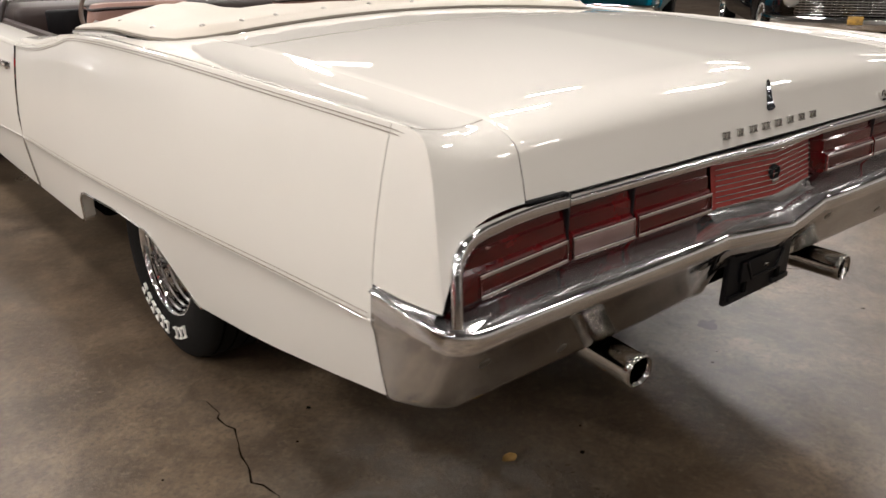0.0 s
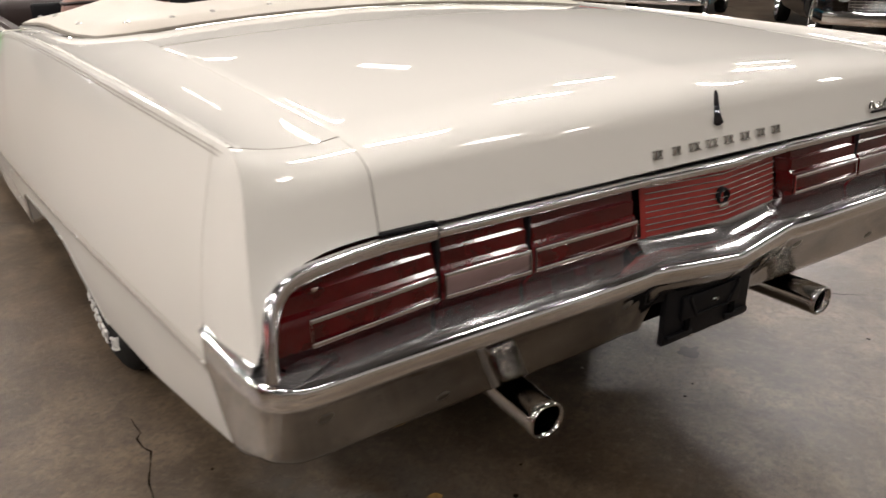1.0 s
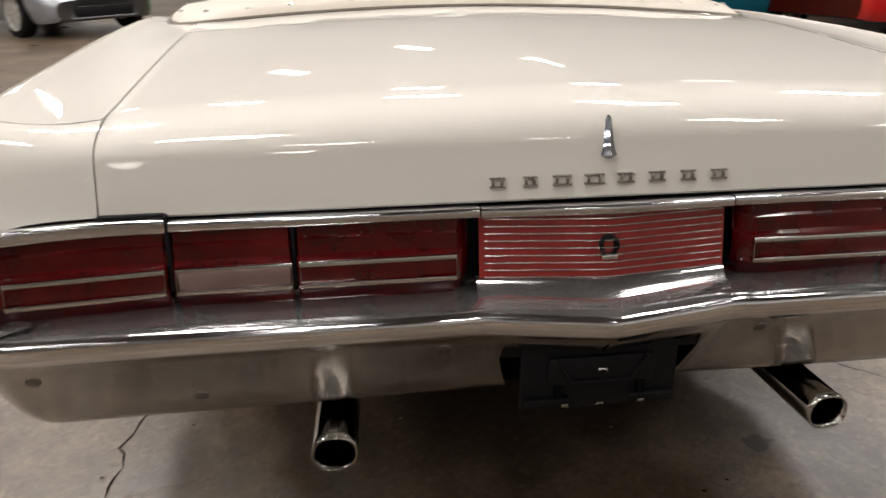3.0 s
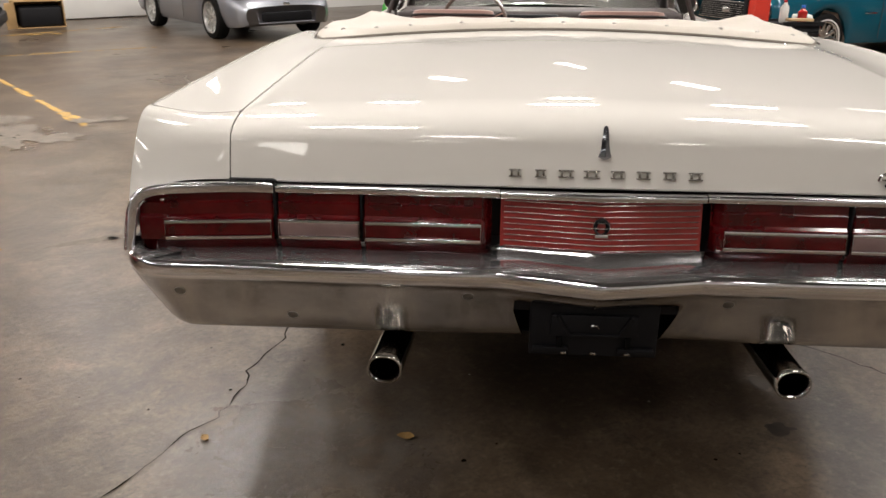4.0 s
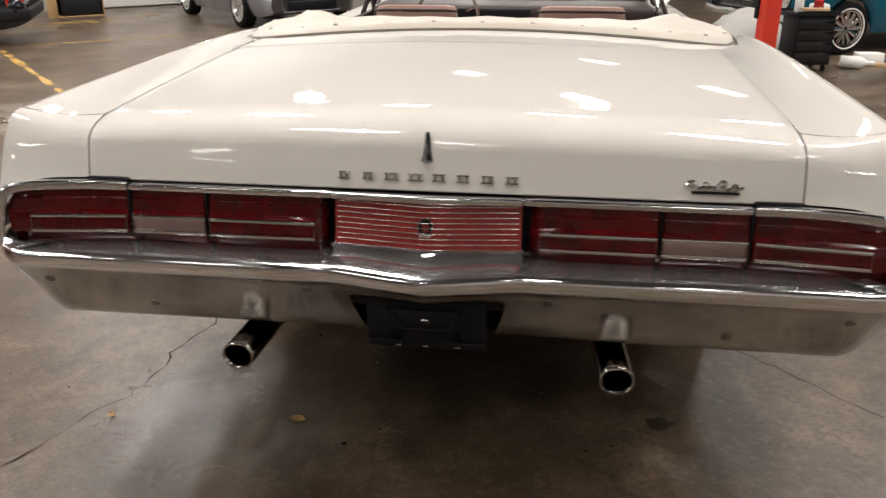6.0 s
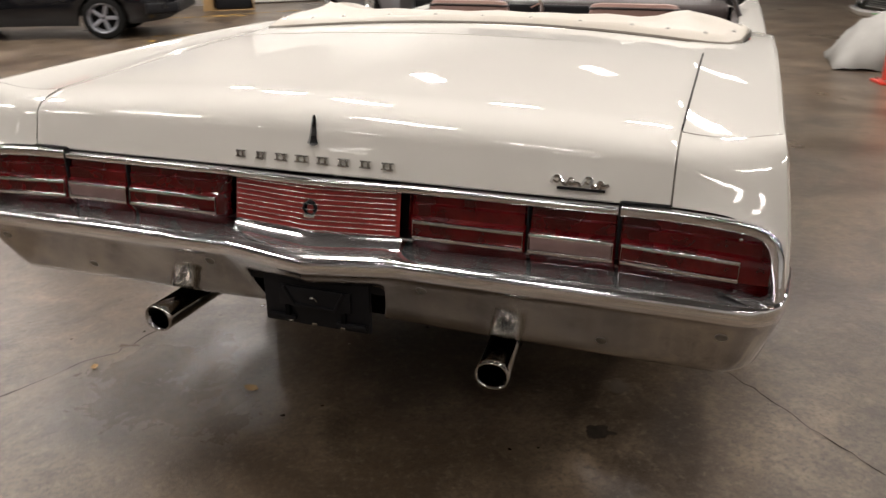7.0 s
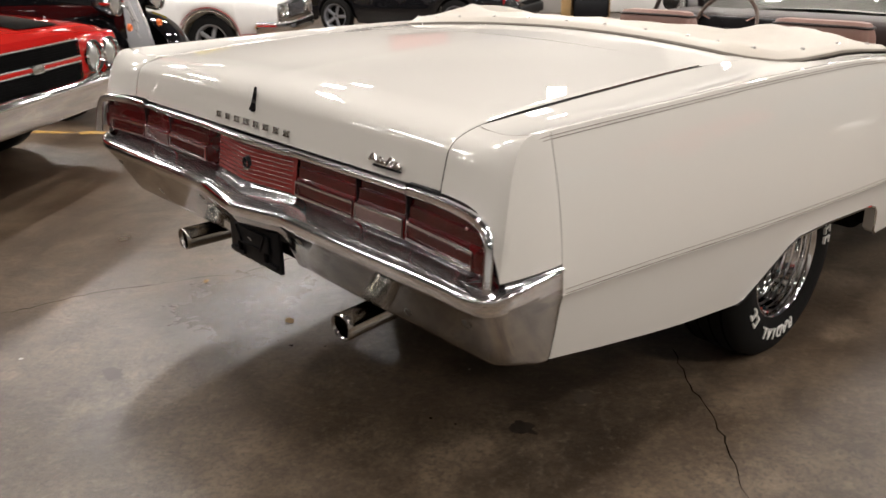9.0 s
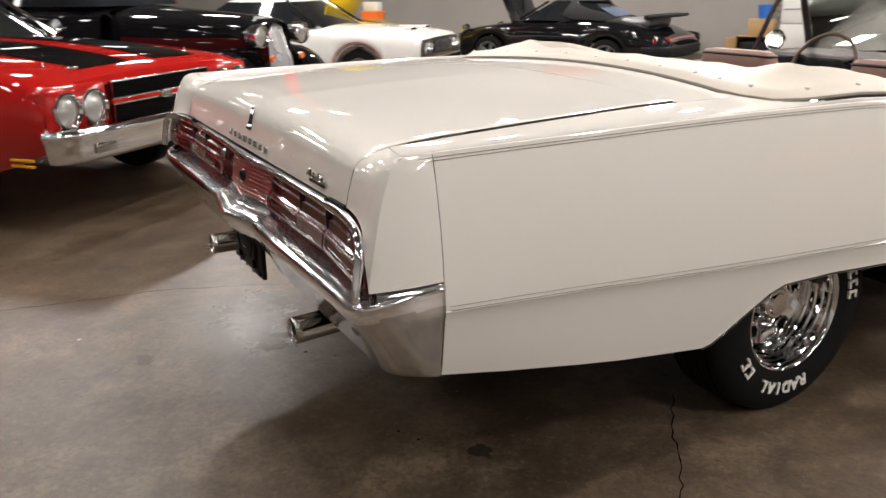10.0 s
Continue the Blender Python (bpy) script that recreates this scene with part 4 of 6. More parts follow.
def seat_back(x0, x1, y, top, name):
    w = x1 - x0
    rows = []
    for u, k, d in ((0.0, 1.0, 0.06), (0.35, 1.0, 0.07), (0.7, 0.99, 0.07), (0.88, 0.97, 0.062), (0.96, 0.94, 0.05), (1.0, 0.9, 0.03)):
        z = lerp(0.45, top, u)
        cx = (x0 + x1) / 2
        rows.append([(cx + px * k, y + py * d / 0.07 - 0.10 * u, z - 0.012 * (2 * px / w) ** 2 * u) for px, py in rounded(w, 0.14, 0.05, 4)])
    ob = part(name, caps(grid(rows, close_v=True)), SEAT, convertible, "rose-brown vinyl seat back")
    part("piping", sweep([(p[0], p[1] - 0.0, p[2] + 0.002) for p in rows[-2]], ring(0.006, 6), closed=True), BROWN, ob)
    return ob


seat_back(-0.645, -0.225, 2.70, 0.958, "seat")
seat_back(0.155, 0.585, 2.70, 0.958, "seat")
seat_back(-0.60, 0.60, 1.98, 0.86, "rear_seat")
for x0, x1 in ((-0.645, -0.225), (0.155, 0.585)):
    part("seat_cushion", box(x0, x1, 2.62, 3.06, 0.45, 0.62, 0.05, 3), SEAT, convertible)
dash = part("dashboard", join(box(-0.78, 0.78, 3.14, 3.5, 0.76, 0.905, 0.04, 3)), BROWN, convertible, "brown padded dashboard with a black instrument panel")
part("instrument_panel", box(-0.66, 0.11, 3.128, 3.16, 0.78, 0.89, 0.015, 3), BLACK, dash, "black instrument panel")
for x in (-0.55, -0.42, -0.28):
    part("dial", lathe([(0, 0.05), (-0.004, 0.052), (-0.006, 0.045), (-0.004, 0.0)], 24, "y"), BLACK, dash, m=pose(x, 3.126, 0.835))
part("radio_trim", box(-0.12, 0.03, 3.122, 3.13, 0.81, 0.84, 0.003), CHROME, dash)
wheel_rim = part("steering_wheel", sweep([(0.172 * math.cos(a), 0.172 * math.sin(a), 0) for a in np.linspace(0, 2 * math.pi, 40, endpoint=False)], ring(0.010, 8), closed=True), WHEEL_RIM, convertible, "thin bronze-coloured steering wheel")
part("hub", lathe([(-0.03, 0.0), (-0.03, 0.04), (-0.05, 0.045), (-0.06, 0.0)], 20, "z"), CHROME, wheel_rim)
for a in (0.35, math.pi - 0.35, -math.pi / 2):
    part("spoke", tube([(0.03 * math.cos(a), 0.03 * math.sin(a), -0.04), (0.168 * math.cos(a), 0.168 * math.sin(a), 0)], 0.008, 8), CHROME, wheel_rim)
part("column", tube([(0, 0, -0.04), (0, 0, -0.4)], 0.028, 12), BLACK, wheel_rim)
wheel_rim.matrix_basis = pose(-0.35, 3.10, 0.845, 66, 0, 0)
# windscreen frame and glass, vent window posts, mirrors
WS = [(-0.74, 3.52, 0.90), (-0.66, 3.30, 1.22), (-0.60, 3.22, 1.335), (-0.3, 3.18, 1.352), (0, 3.17, 1.356), (0.3, 3.18, 1.352), (0.60, 3.22, 1.335), (0.66, 3.30, 1.22), (0.74, 3.52, 0.90)]
frame_ob = part("windscreen_frame", sweep(WS, rounded(0.05, 0.035, 0.012, 3)), DARK_METAL, convertible, "aged metal windscreen frame")
TINTED = glass("tinted_windscreen", (0.5, 0.55, 0.53))
pane = part("windscreen_glass", grid([[(-0.72, 3.51, 0.9), (0, 3.60, 0.9), (0.72, 3.51, 0.9)], [(-0.66, 3.30, 1.2), (0, 3.36, 1.21), (0.66, 3.30, 1.2)], [(-0.6, 3.22, 1.33), (0, 3.175, 1.35), (0.6, 3.22, 1.33)]]), TINTED, frame_ob, thick=0.005)
pane.visible_shadow = False
for s in (-1, 1):
    part("vent_post", tube([(s * 0.84, 3.16, 0.85), (s * 0.74, 3.17, 1.1), (s * 0.66, 3.2, 1.27)], 0.013, 8), DARK_METAL, convertible)
    part("wing_mirror", join(lathe([(-0.012, 0.0), (-0.012, 0.056), (0.0, 0.06), (0.03, 0.045), (0.045, 0.0)], 24, "y"), tube([(0, 0.02, -0.04), (0, 0.03, -0.10)], 0.012, 8)), CHROME, convertible, "round chrome wing mirror", m=pose(s * 0.81, 3.31, 0.944, -12))
part("rear_view_mirror", box(-0.11, 0.11, 3.2, 3.225, 1.2, 1.26, 0.012, 3), BLACK, convertible)
# cowl, hood, nose
rows = []
for y in (3.5, 3.62, 3.7, 4.2, 4.7, 5.1, 5.25, 5.33):
    xo = xfin(y)
    rows.append([(x * xo, y, zfin(y) + 0.075 * (1 - x * x) * min(1, (5.6 - y) / 0.9) - 0.03 * max(0, y - 5.2) / 0.13) for x in (-1, -0.9, -0.6, -0.3, 0, 0.3, 0.6, 0.9, 1)])
part("hood", grid(rows), CREAM, convertible, "cream hood", sharp=50)
part("front_mask", grid([[(x, 5.33 - 0.02 * abs(x), z) for z in (0.85, 0.7, 0.5, 0.4)] for x in np.linspace(-0.92, 0.92, 9)]), BLACK, convertible)
part("front_bumper", sweep([(-0.96, 5.1, 0.45), (-0.95, 5.36, 0.45), (-0.5, 5.43, 0.45), (0.5, 5.43, 0.45), (0.95, 5.36, 0.45), (0.96, 5.1, 0.45)], rounded(0.07, 0.14, 0.03, 3)), BUMPER_CHROME, convertible)
for k in range(6):
    part("grille_bar", box(-0.88, 0.88, 5.325, 5.345, 0.56 + 0.045 * k, 0.568 + 0.045 * k, 0.003), CHROME, convertible)
for s in (-1, 1):
    for z in (0.61, 0.76):
        part("headlight", lathe([(0, 0.0), (0.012, 0.04), (0.008, 0.065), (0.015, 0.075), (0, 0.08)], 24, "y"), CHROME, convertible, m=pose(s * 0.8, 5.33, z))


# ---- the parked cars: each built with its nose at the origin, heading along +y ----
def paint(name, color, rough=0.3):
    m = material(name, color, 0.5, coat=1.0, vary=0.05, scale=1.0)
    m.node_tree.nodes["Principled BSDF"].inputs["Specular IOR Level"].default_value = 0.0
    return m


RED_PAINT = paint("red_paint", (0.36, 0.011, 0.009))
BLACK_PAINT = paint("black_paint", (0.006, 0.006, 0.007))
WHITE_PAINT = paint("white_paint", (0.62, 0.61, 0.59))
SILVER_PAINT = material("silver_paint", (0.24, 0.245, 0.27), 0.35, metal=0.6, coat=1.0)
TEAL_PAINT = paint("teal_paint", (0.006, 0.062, 0.092))
BLUE_PAINT = paint("blue_paint", (0.0, 0.17, 0.27))
YELLOW_PAINT = paint("yellow_paint", (0.7, 0.55, 0.02))
GREY_PAINT = material("grille_grey", (0.24, 0.24, 0.25), 0.45, metal=0.3)
CLOTH_TOP = material("black_cloth", (0.012, 0.012, 0.013), 0.85, bump=0.0008, bump_scale=300)
BLUE_WINDOW = material("plastic_window", (0.12, 0.17, 0.28), 0.15, coat=0.6)
LAMP_GLASS = material("lamp_glass", (0.5, 0.5, 0.48), 0.12, metal=0.6, coat=1.0, bump=0.0006, bump_scale=120)
AMBER = material("amber_marker", (0.6, 0.28, 0.01), 0.25, coat=0.6)
ORANGE = material("orange_plastic", (0.7, 0.16, 0.03), 0.5)
TAIL_RED = material("tail_red", (0.3, 0.01, 0.01), 0.2, coat=1.0)


def placed(nx, ny, hx, hy):
    return pose(nx, ny, 0, 0, 0, math.degrees(math.atan2(hy, hx)) - 90)


def shell(stations, wheels, radius, wz, keep=0.0):
    """A lofted body: stations of (y, half width, lower edge, shoulder, crown), arches cut for wheels at the given ys."""
    cols = list(zip(*sorted(stations)))
    ys = set(np.linspace(cols[0][0], cols[0][-1], 46)) | set(cols[0])
    for w in wheels:
        ys |= {w + radius * math.sin(a) for a in np.linspace(-1.57, 1.57, 13)}
    rows = []
    for y in sorted(ys):
        hw, zl, zs, zt = (curve1(list(zip(cols[0], c)), y) for c in cols[1:])
        for w in wheels:
            if abs(y - w) < radius:
                zl = max(zl, wz + math.sqrt(radius**2 - (y - w) ** 2))
        zl = min(zl, zs - 0.05)
        half = [(0.93 * hw, zl), (0.975 * hw, lerp(zl, zs, 0.15)), (hw, lerp(zl, zs, 0.45)), (0.99 * hw, lerp(zl, zs, 0.75)), (0.965 * hw, lerp(zl, zs, 0.94)), (0.93 * hw, zs + 0.1 * (zt - zs)), (0.8 * hw, lerp(zs, zt, 0.5)), (0.5 * hw, lerp(zs, zt, 0.85)), (0.2 * hw, lerp(zs, zt, 0.98)), (0, zt)]
        rows.append([(-x, y, z) for x, z in half] + [(x, y, z) for x, z in reversed(half[:-1])])
    return caps(grid(rows))


def cabin(belt, roof, zb, zr, n=4):
    """Glass between a belt outline and a roof outline, each (y_rear, y_front, half width)."""
    def outline(y0, y1, hw, z):
        return [(px, (y0 + y1) / 2 + py, z) for px, py in rounded(2 * hw, y1 - y0, min(0.25, hw * 0.5), n)]
    return outline(*belt, zb), outline(*roof, zr)


def road_wheel(car, x, y, r, width, spokes=5, rim=None, face=0.62, whitewall=False, wz=None):
    s = 1 if x > 0 else -1
    w = width / 2
    rim = rim or CHROME
    ob = part("wheel", lathe([(-w * 0.8, face * r), (w * 0.86, face * r), (w * 0.95, face * r + 0.008), (w * 0.9, face * r - 0.008), (w * 0.6, face * r - 0.02), (w * 0.3, face * r - 0.03)], 32), rim, car)
    part("tyre", lathe([(-w * 0.9, face * r), (-w, r * 0.82), (-w * 0.85, r * 0.96), (-w * 0.6, r), (w * 0.6, r), (w * 0.85, r * 0.96), (w, r * 0.82), (w * 0.9, face * r)], 36), RUBBER, ob)
    part("hub", lathe([(w * 0.1, face * r - 0.03), (w * 0.12, 0.08), (w * 0.5, 0.05), (w * 0.55, 0.03), (w * 0.56, 0.0)], 24), DARK if spokes > 1 else rim, ob)
    for k in range(spokes if spokes > 1 else 0):
        a = 2 * math.pi * k / spokes
        part("spoke", sweep([(w * 0.5, 0.02 * math.cos(a), 0.02 * math.sin(a)), (w * 0.6, (face * r - 0.02) * math.cos(a), (face * r - 0.02) * math.sin(a))], rounded(0.055, 0.02, 0.008, 2), up=(1, 0, 0)), rim, ob)
    if whitewall:
        part("whitewall", lathe([(w * 0.97, face * r + 0.02), (w * 1.01, face * r + 0.028), (w * 0.985, face * r + 0.036)], 36), WHITE_RUBBER, ob)
    ob.matrix_basis = pose(x, y, wz or r, 0, 0, 0 if s > 0 else 180)
    return ob


def round_lamp(car, x, y, z, r, name="headlight", tilt=0):
    ob = part(name, lathe([(0.022, 0.0), (0.016, r * 0.5), (-0.004, r * 0.92)], 28, "y"), LAMP_GLASS, car, "round glass headlight", m=pose(x, y, z))
    part("bezel", lathe([(-0.03, r * 1.16), (0.012, r * 1.12), (0.02, r * 1.02), (0.004, r * 0.92)], 28, "y"), CHROME, ob, m=pose(x, y, z))
    return ob


# red muscle car with black hood stripes
car = thing("muscle_car", "bright red muscle car with black hood stripes and four headlights", "car", placed(-2.78, 0.42, 0.76, 0.65))
ST = [(-5.0, 0.86, 0.5, 0.80, 0.84), (-4.9, 0.90, 0.42, 0.86, 0.92), (-4.0, 0.95, 0.32, 0.90, 0.97), (-2.6, 0.95, 0.27, 0.88, 0.93), (-1.6, 0.95, 0.27, 0.87, 0.96), (-1.0, 0.95, 0.27, 0.85, 0.945), (-0.5, 0.945, 0.32, 0.83, 0.90), (-0.16, 0.93, 0.42, 0.80, 0.845), (-0.07, 0.92, 0.45, 0.76, 0.81), (-0.05, 0.91, 0.47, 0.72, 0.765)]
part("body", shell(ST, (-0.98, -3.82), 0.37, 0.335), RED_PAINT, car, "glossy red body", sharp=40)
for s in (-1, 1):  # hood stripes follow the crown
    cols = list(zip(*sorted(ST)))
    rows = []
    for y in np.linspace(-1.5, -0.17, 14):
        hw, zs, zt = (curve1(list(zip(cols[0], cols[k])), y) for k in (1, 3, 4))
        row = []
        for u in (0.12, 0.22, 0.34, 0.46, 0.54):
            z = np.interp(u, [0, 0.2, 0.5, 0.8, 0.93], [zt, lerp(zs, zt, 0.98), lerp(zs, zt, 0.85), lerp(zs, zt, 0.5), zs + 0.1 * (zt - zs)])
            row.append((s * u * hw, y, float(z) + 0.006))
        rows.append(row)
    part("hood_stripe", grid(rows), BLACK_PAINT, car, "broad black stripe")
    for x in (0.575, 0.765):
        round_lamp(car, s * x, -0.03, 0.655, 0.085)
    part("lamp_pod", box(s * 0.67 - 0.225, s * 0.67 + 0.235, -0.2, -0.035, 0.545, 0.785, 0.045, 4), RED_PAINT, car)
    part("side_marker", box(s * 0.945 - 0.01, s * 0.945 + 0.01, -0.27, -0.12, 0.385, 0.40, 0.003), AMBER, car, "amber side marker")
    part("side_marker", box(s * 0.945 - 0.01, s * 0.945 + 0.01, -0.27, -0.12, 0.415, 0.43, 0.003), AMBER, car)
for z0, z1 in ((0.55, 0.645), (0.675, 0.77)):
    part("grille", box(-0.43, 0.43, -0.06, -0.035, z0, z1, 0.004), DARK, car, "black grille half")
    part("grille_frame", sweep([(-0.43, -0.03, z0), (0.43, -0.03, z0), (0.43, -0.03, z1), (-0.43, -0.03, z1)], rounded(0.01, 0.01, 0.003, 2), closed=True, up=(0, 1, 0)), CHROME, car)
    for k in range(6):
        part("grille_bar", box(-0.42, 0.42, -0.036, -0.032, z0 + 0.012 + 0.014 * k, z0 + 0.015 + 0.014 * k, 0.001), DARK, car)
part("grille_divider", box(-0.44, 0.44, -0.045, -0.02, 0.648, 0.672, 0.006), RED_PAINT, car)
part("grille_badge", box(-0.05, 0.05, -0.025, -0.012, 0.635, 0.685, 0.012), LETTER, car, "plain metal badge")
part("front_bumper", sweep([(-0.885, -0.07, 0.492), (-0.88, -0.035, 0.492), (-0.85, 0.0, 0.49), (-0.76, 0.025, 0.487), (-0.5, 0.045, 0.485), (0, 0.055, 0.485), (0.5, 0.045, 0.485), (0.76, 0.025, 0.487), (0.85, 0.0, 0.49), (0.88, -0.035, 0.492), (0.885, -0.07, 0.492)], [(0.03, -0.1), (0.012, -0.104), (-0.004, -0.096), (-0.016, -0.07), (-0.022, -0.03), (-0.026, 0.01), (-0.036, 0.03), (-0.042, 0.046), (-0.038, 0.06), (-0.024, 0.072), (0.005, 0.078), (0.05, 0.08)]), CHROME, car, "chrome front bumper", sharp=50)
for s in (-1, 1):
    part("bumper_slot", box(s * 0.62 - 0.075, s * 0.62 + 0.075, 0.045, 0.066, 0.425, 0.475, 0.006), TIP_CHROME, car, "recessed lamp slot in the bumper")
bl, rf = cabin((-3.9, -1.55, 0.80), (-3.3, -2.1, 0.62), 0.94, 1.32)
part("window_band", grid([bl, rf], close_v=True), DARK_GLASS, car)
part("roof", caps(grid([rf, [(x * 0.9, lerp(-2.7, y, 0.9), 1.345) for x, y, z in rf]], close_v=True)), RED_PAINT, car)
for s in (-1, 1):
    part("windscreen_pillar", tube([(s * 0.74, -1.56, 0.945), (s * 0.58, -2.12, 1.325)], 0.02, 8), CHROME, car)
    for y in (-0.98, -3.82):
        road_wheel(car, s * 0.79, y, 0.335, 0.24, 5, STEEL)

    part("wing_mirror", lathe([(-0.012, 0.0), (-0.012, 0.05), (0.0, 0.055), (0.03, 0.04), (0.045, 0.0)], 20, "y"), CHROME, car, m=pose(s * 0.93, -1.75, 0.99, 0, 0, 180))
    part("wiper", tube([(s * 0.15 + 0.1, -1.52, 0.955), (s * 0.15 + 0.32, -1.58, 0.985), (s * 0.15 + 0.5, -1.6, 1.0)], 0.006, 6), BLACK, car)
    part("hood_pin", lathe([(0.0, 0.018), (0.008, 0.016), (0.012, 0.006), (0.03, 0.005), (0.03, 0.0)], 12, "z"), CHROME, car, m=pose(s * 0.6, -0.32, 0.852))
    part("door_seam", tube([(s * 0.953, -1.78, z) for z in (0.84, 0.7, 0.55, 0.4, 0.3)], 0.004, 5), SEAM, car)
part("hood_badge", box(-0.035, 0.035, -0.16, -0.14, 0.845, 0.86, 0.004), CHROME, car, "small plain hood badge", m=pose(0.55, -0.02, 0.0))

# tall black vintage saloon
car = thing("vintage_car", "tall black vintage car with an upright grey grille and chrome headlights", "car", placed(-4.8, 1.82, 0.81, 0.59) @ Matrix.Diagonal((0.92, 0.92, 0.92, 1)))
part("hood", shell([(-1.75, 0.52, 0.55, 1.08, 1.20), (-1.2, 0.45, 0.55, 1.05, 1.17), (-0.5, 0.32, 0.55, 1.02, 1.12), (-0.12, 0.22, 0.55, 0.98, 1.08), (-0.05, 0.18, 0.56, 0.95, 1.05)], (), 0.3, 0.3), BLACK_PAINT, car, "long black hood")
part("body", shell([(-4.6, 0.45, 0.45, 0.85, 0.95), (-4.3, 0.7, 0.35, 1.0, 1.15), (-3.6, 0.8, 0.32, 1.1, 1.25), (-2.2, 0.8, 0.32, 1.1, 1.22), (-1.7, 0.66, 0.34, 1.1, 1.2)], (), 0.3, 0.3), BLACK_PAINT, car, "black body")
bl, rf = cabin((-4.2, -1.72, 0.66), (-3.9, -2.0, 0.56), 1.2, 1.56)
part("window_band", grid([bl, rf], close_v=True), DARK_GLASS, car)
part("roof", caps(grid([rf, [(x * 0.85, lerp(-2.95, y, 0.88), 1.66) for x, y, z in rf], [(x * 0.4, lerp(-2.95, y, 0.5), 1.70) for x, y, z in rf]], close_v=True)), BLACK_PAINT, car)
rows = []
for z, hw, y in ((0.42, 0.14, 0.05), (0.5, 0.17, 0.05), (0.7, 0.19, 0.0), (0.95, 0.20, -0.09), (1.06, 0.18, -0.14), (1.10, 0.10, -0.18)):
    rows.append([(-hw, y - 0.08, z), (-hw * 0.7, y - 0.02, z), (0, y + 0.03, z), (hw * 0.7, y - 0.02, z), (hw, y - 0.08, z)])
gr = part("grille", caps(grid(rows)), GREY_PAINT, car, "upright grey grille shell")
for k in range(9):
    part("grille_bar", tube([(0.026 * (k - 4) * 0.75, 0.065 - 0.006 * abs(k - 4), 0.5), (0.026 * (k - 4), 0.005 - 0.006 * abs(k - 4), 0.75), (0.026 * (k - 4), -0.085 - 0.006 * abs(k - 4), 1.0)], 0.004, 5), STEEL, gr)
for s in (-1, 1):
    h = round_lamp(car, s * 0.33, -0.02, 0.93, 0.095)
    part("lamp_bucket", lathe([(0.0, 0.105), (-0.08, 0.10), (-0.18, 0.06), (-0.24, 0.0)], 24, "y"), CHROME, h, m=pose(s * 0.33, -0.02, 0.93))
    rows = []
    for a in np.linspace(-25, 190, 16):  # bulbous front fender
        c, q = math.cos(radians(a)), math.sin(radians(a))
        y0, z0 = -0.42 + 0.50 * c, 0.38 + 0.42 * q
        rows.append([(s * x, y0 - d * c * 0.5, z0 - d * q * 0.5) for x, d in ((0.36, 0.06), (0.42, 0.01), (0.55, 0.0), (0.70, 0.03), (0.78, 0.12), (0.80, 0.22))])
    part("front_fender", grid(rows), BLACK_PAINT, car, "bulbous black fender", thick=0.01, sharp=60)
    rows = []
    for a in np.linspace(-10, 190, 14):
        c, q = math.cos(radians(a)), math.sin(radians(a))
        rows.append([(s * x, -3.75 + (0.5 - d) * c, 0.36 + (0.42 - d) * q) for x, d in ((0.6, 0.0), (0.75, 0.02), (0.84, 0.1), (0.86, 0.2))])
    part("rear_fender", grid(rows), BLACK_PAINT, car, thick=0.01)
    part("running_board", box(s * 0.74 - 0.12, s * 0.74 + 0.12, -3.3, -0.95, 0.30, 0.34, 0.01), BLACK, car)
    part("turn_lamp", lathe([(0.0, 0.0), (0.02, 0.025), (0.0, 0.035)], 16, "y"), ORANGE, car, m=pose(s * 0.24, 0.02, 0.72))
    for y in (-0.45, -3.75):
        road_wheel(car, s * 0.68, y, 0.36, 0.17, 1, BLACK_PAINT, 0.6)
part("front_bumper", sweep([(-0.82, -0.05, 0.44), (-0.7, 0.14, 0.44), (-0.3, 0.22, 0.44), (0.3, 0.22, 0.44), (0.7, 0.14, 0.44), (0.82, -0.05, 0.44)], rounded(0.03, 0.10, 0.012, 3)), CHROME, car, "chrome blade bumper")

# white muscle car with a pinstripe
car = thing("white_coupe", "white muscle car with hood scoops and a dark red pinstripe", "car", placed(-6.45, 4.35, 0.74, 0.67) @ Matrix.Diagonal((0.83, 0.83, 0.83, 1)))
ST = [(-5.1, 0.86, 0.5, 0.8, 0.85), (-4.9, 0.92, 0.4, 0.88, 0.95), (-3.9, 0.96, 0.3, 0.92, 0.98), (-2.5, 0.95, 0.27, 0.90, 0.95), (-1.6, 0.95, 0.27, 0.88, 0.97), (-0.95, 0.955, 0.27, 0.87, 0.95), (-0.4, 0.94, 0.34, 0.85, 0.91), (-0.12, 0.90, 0.45, 0.81, 0.86), (-0.04, 0.87, 0.5, 0.76, 0.81)]
part("body", shell(ST, (-0.95, -3.85), 0.39, 0.335), WHITE_PAINT, car, "glossy white body", sharp=40)
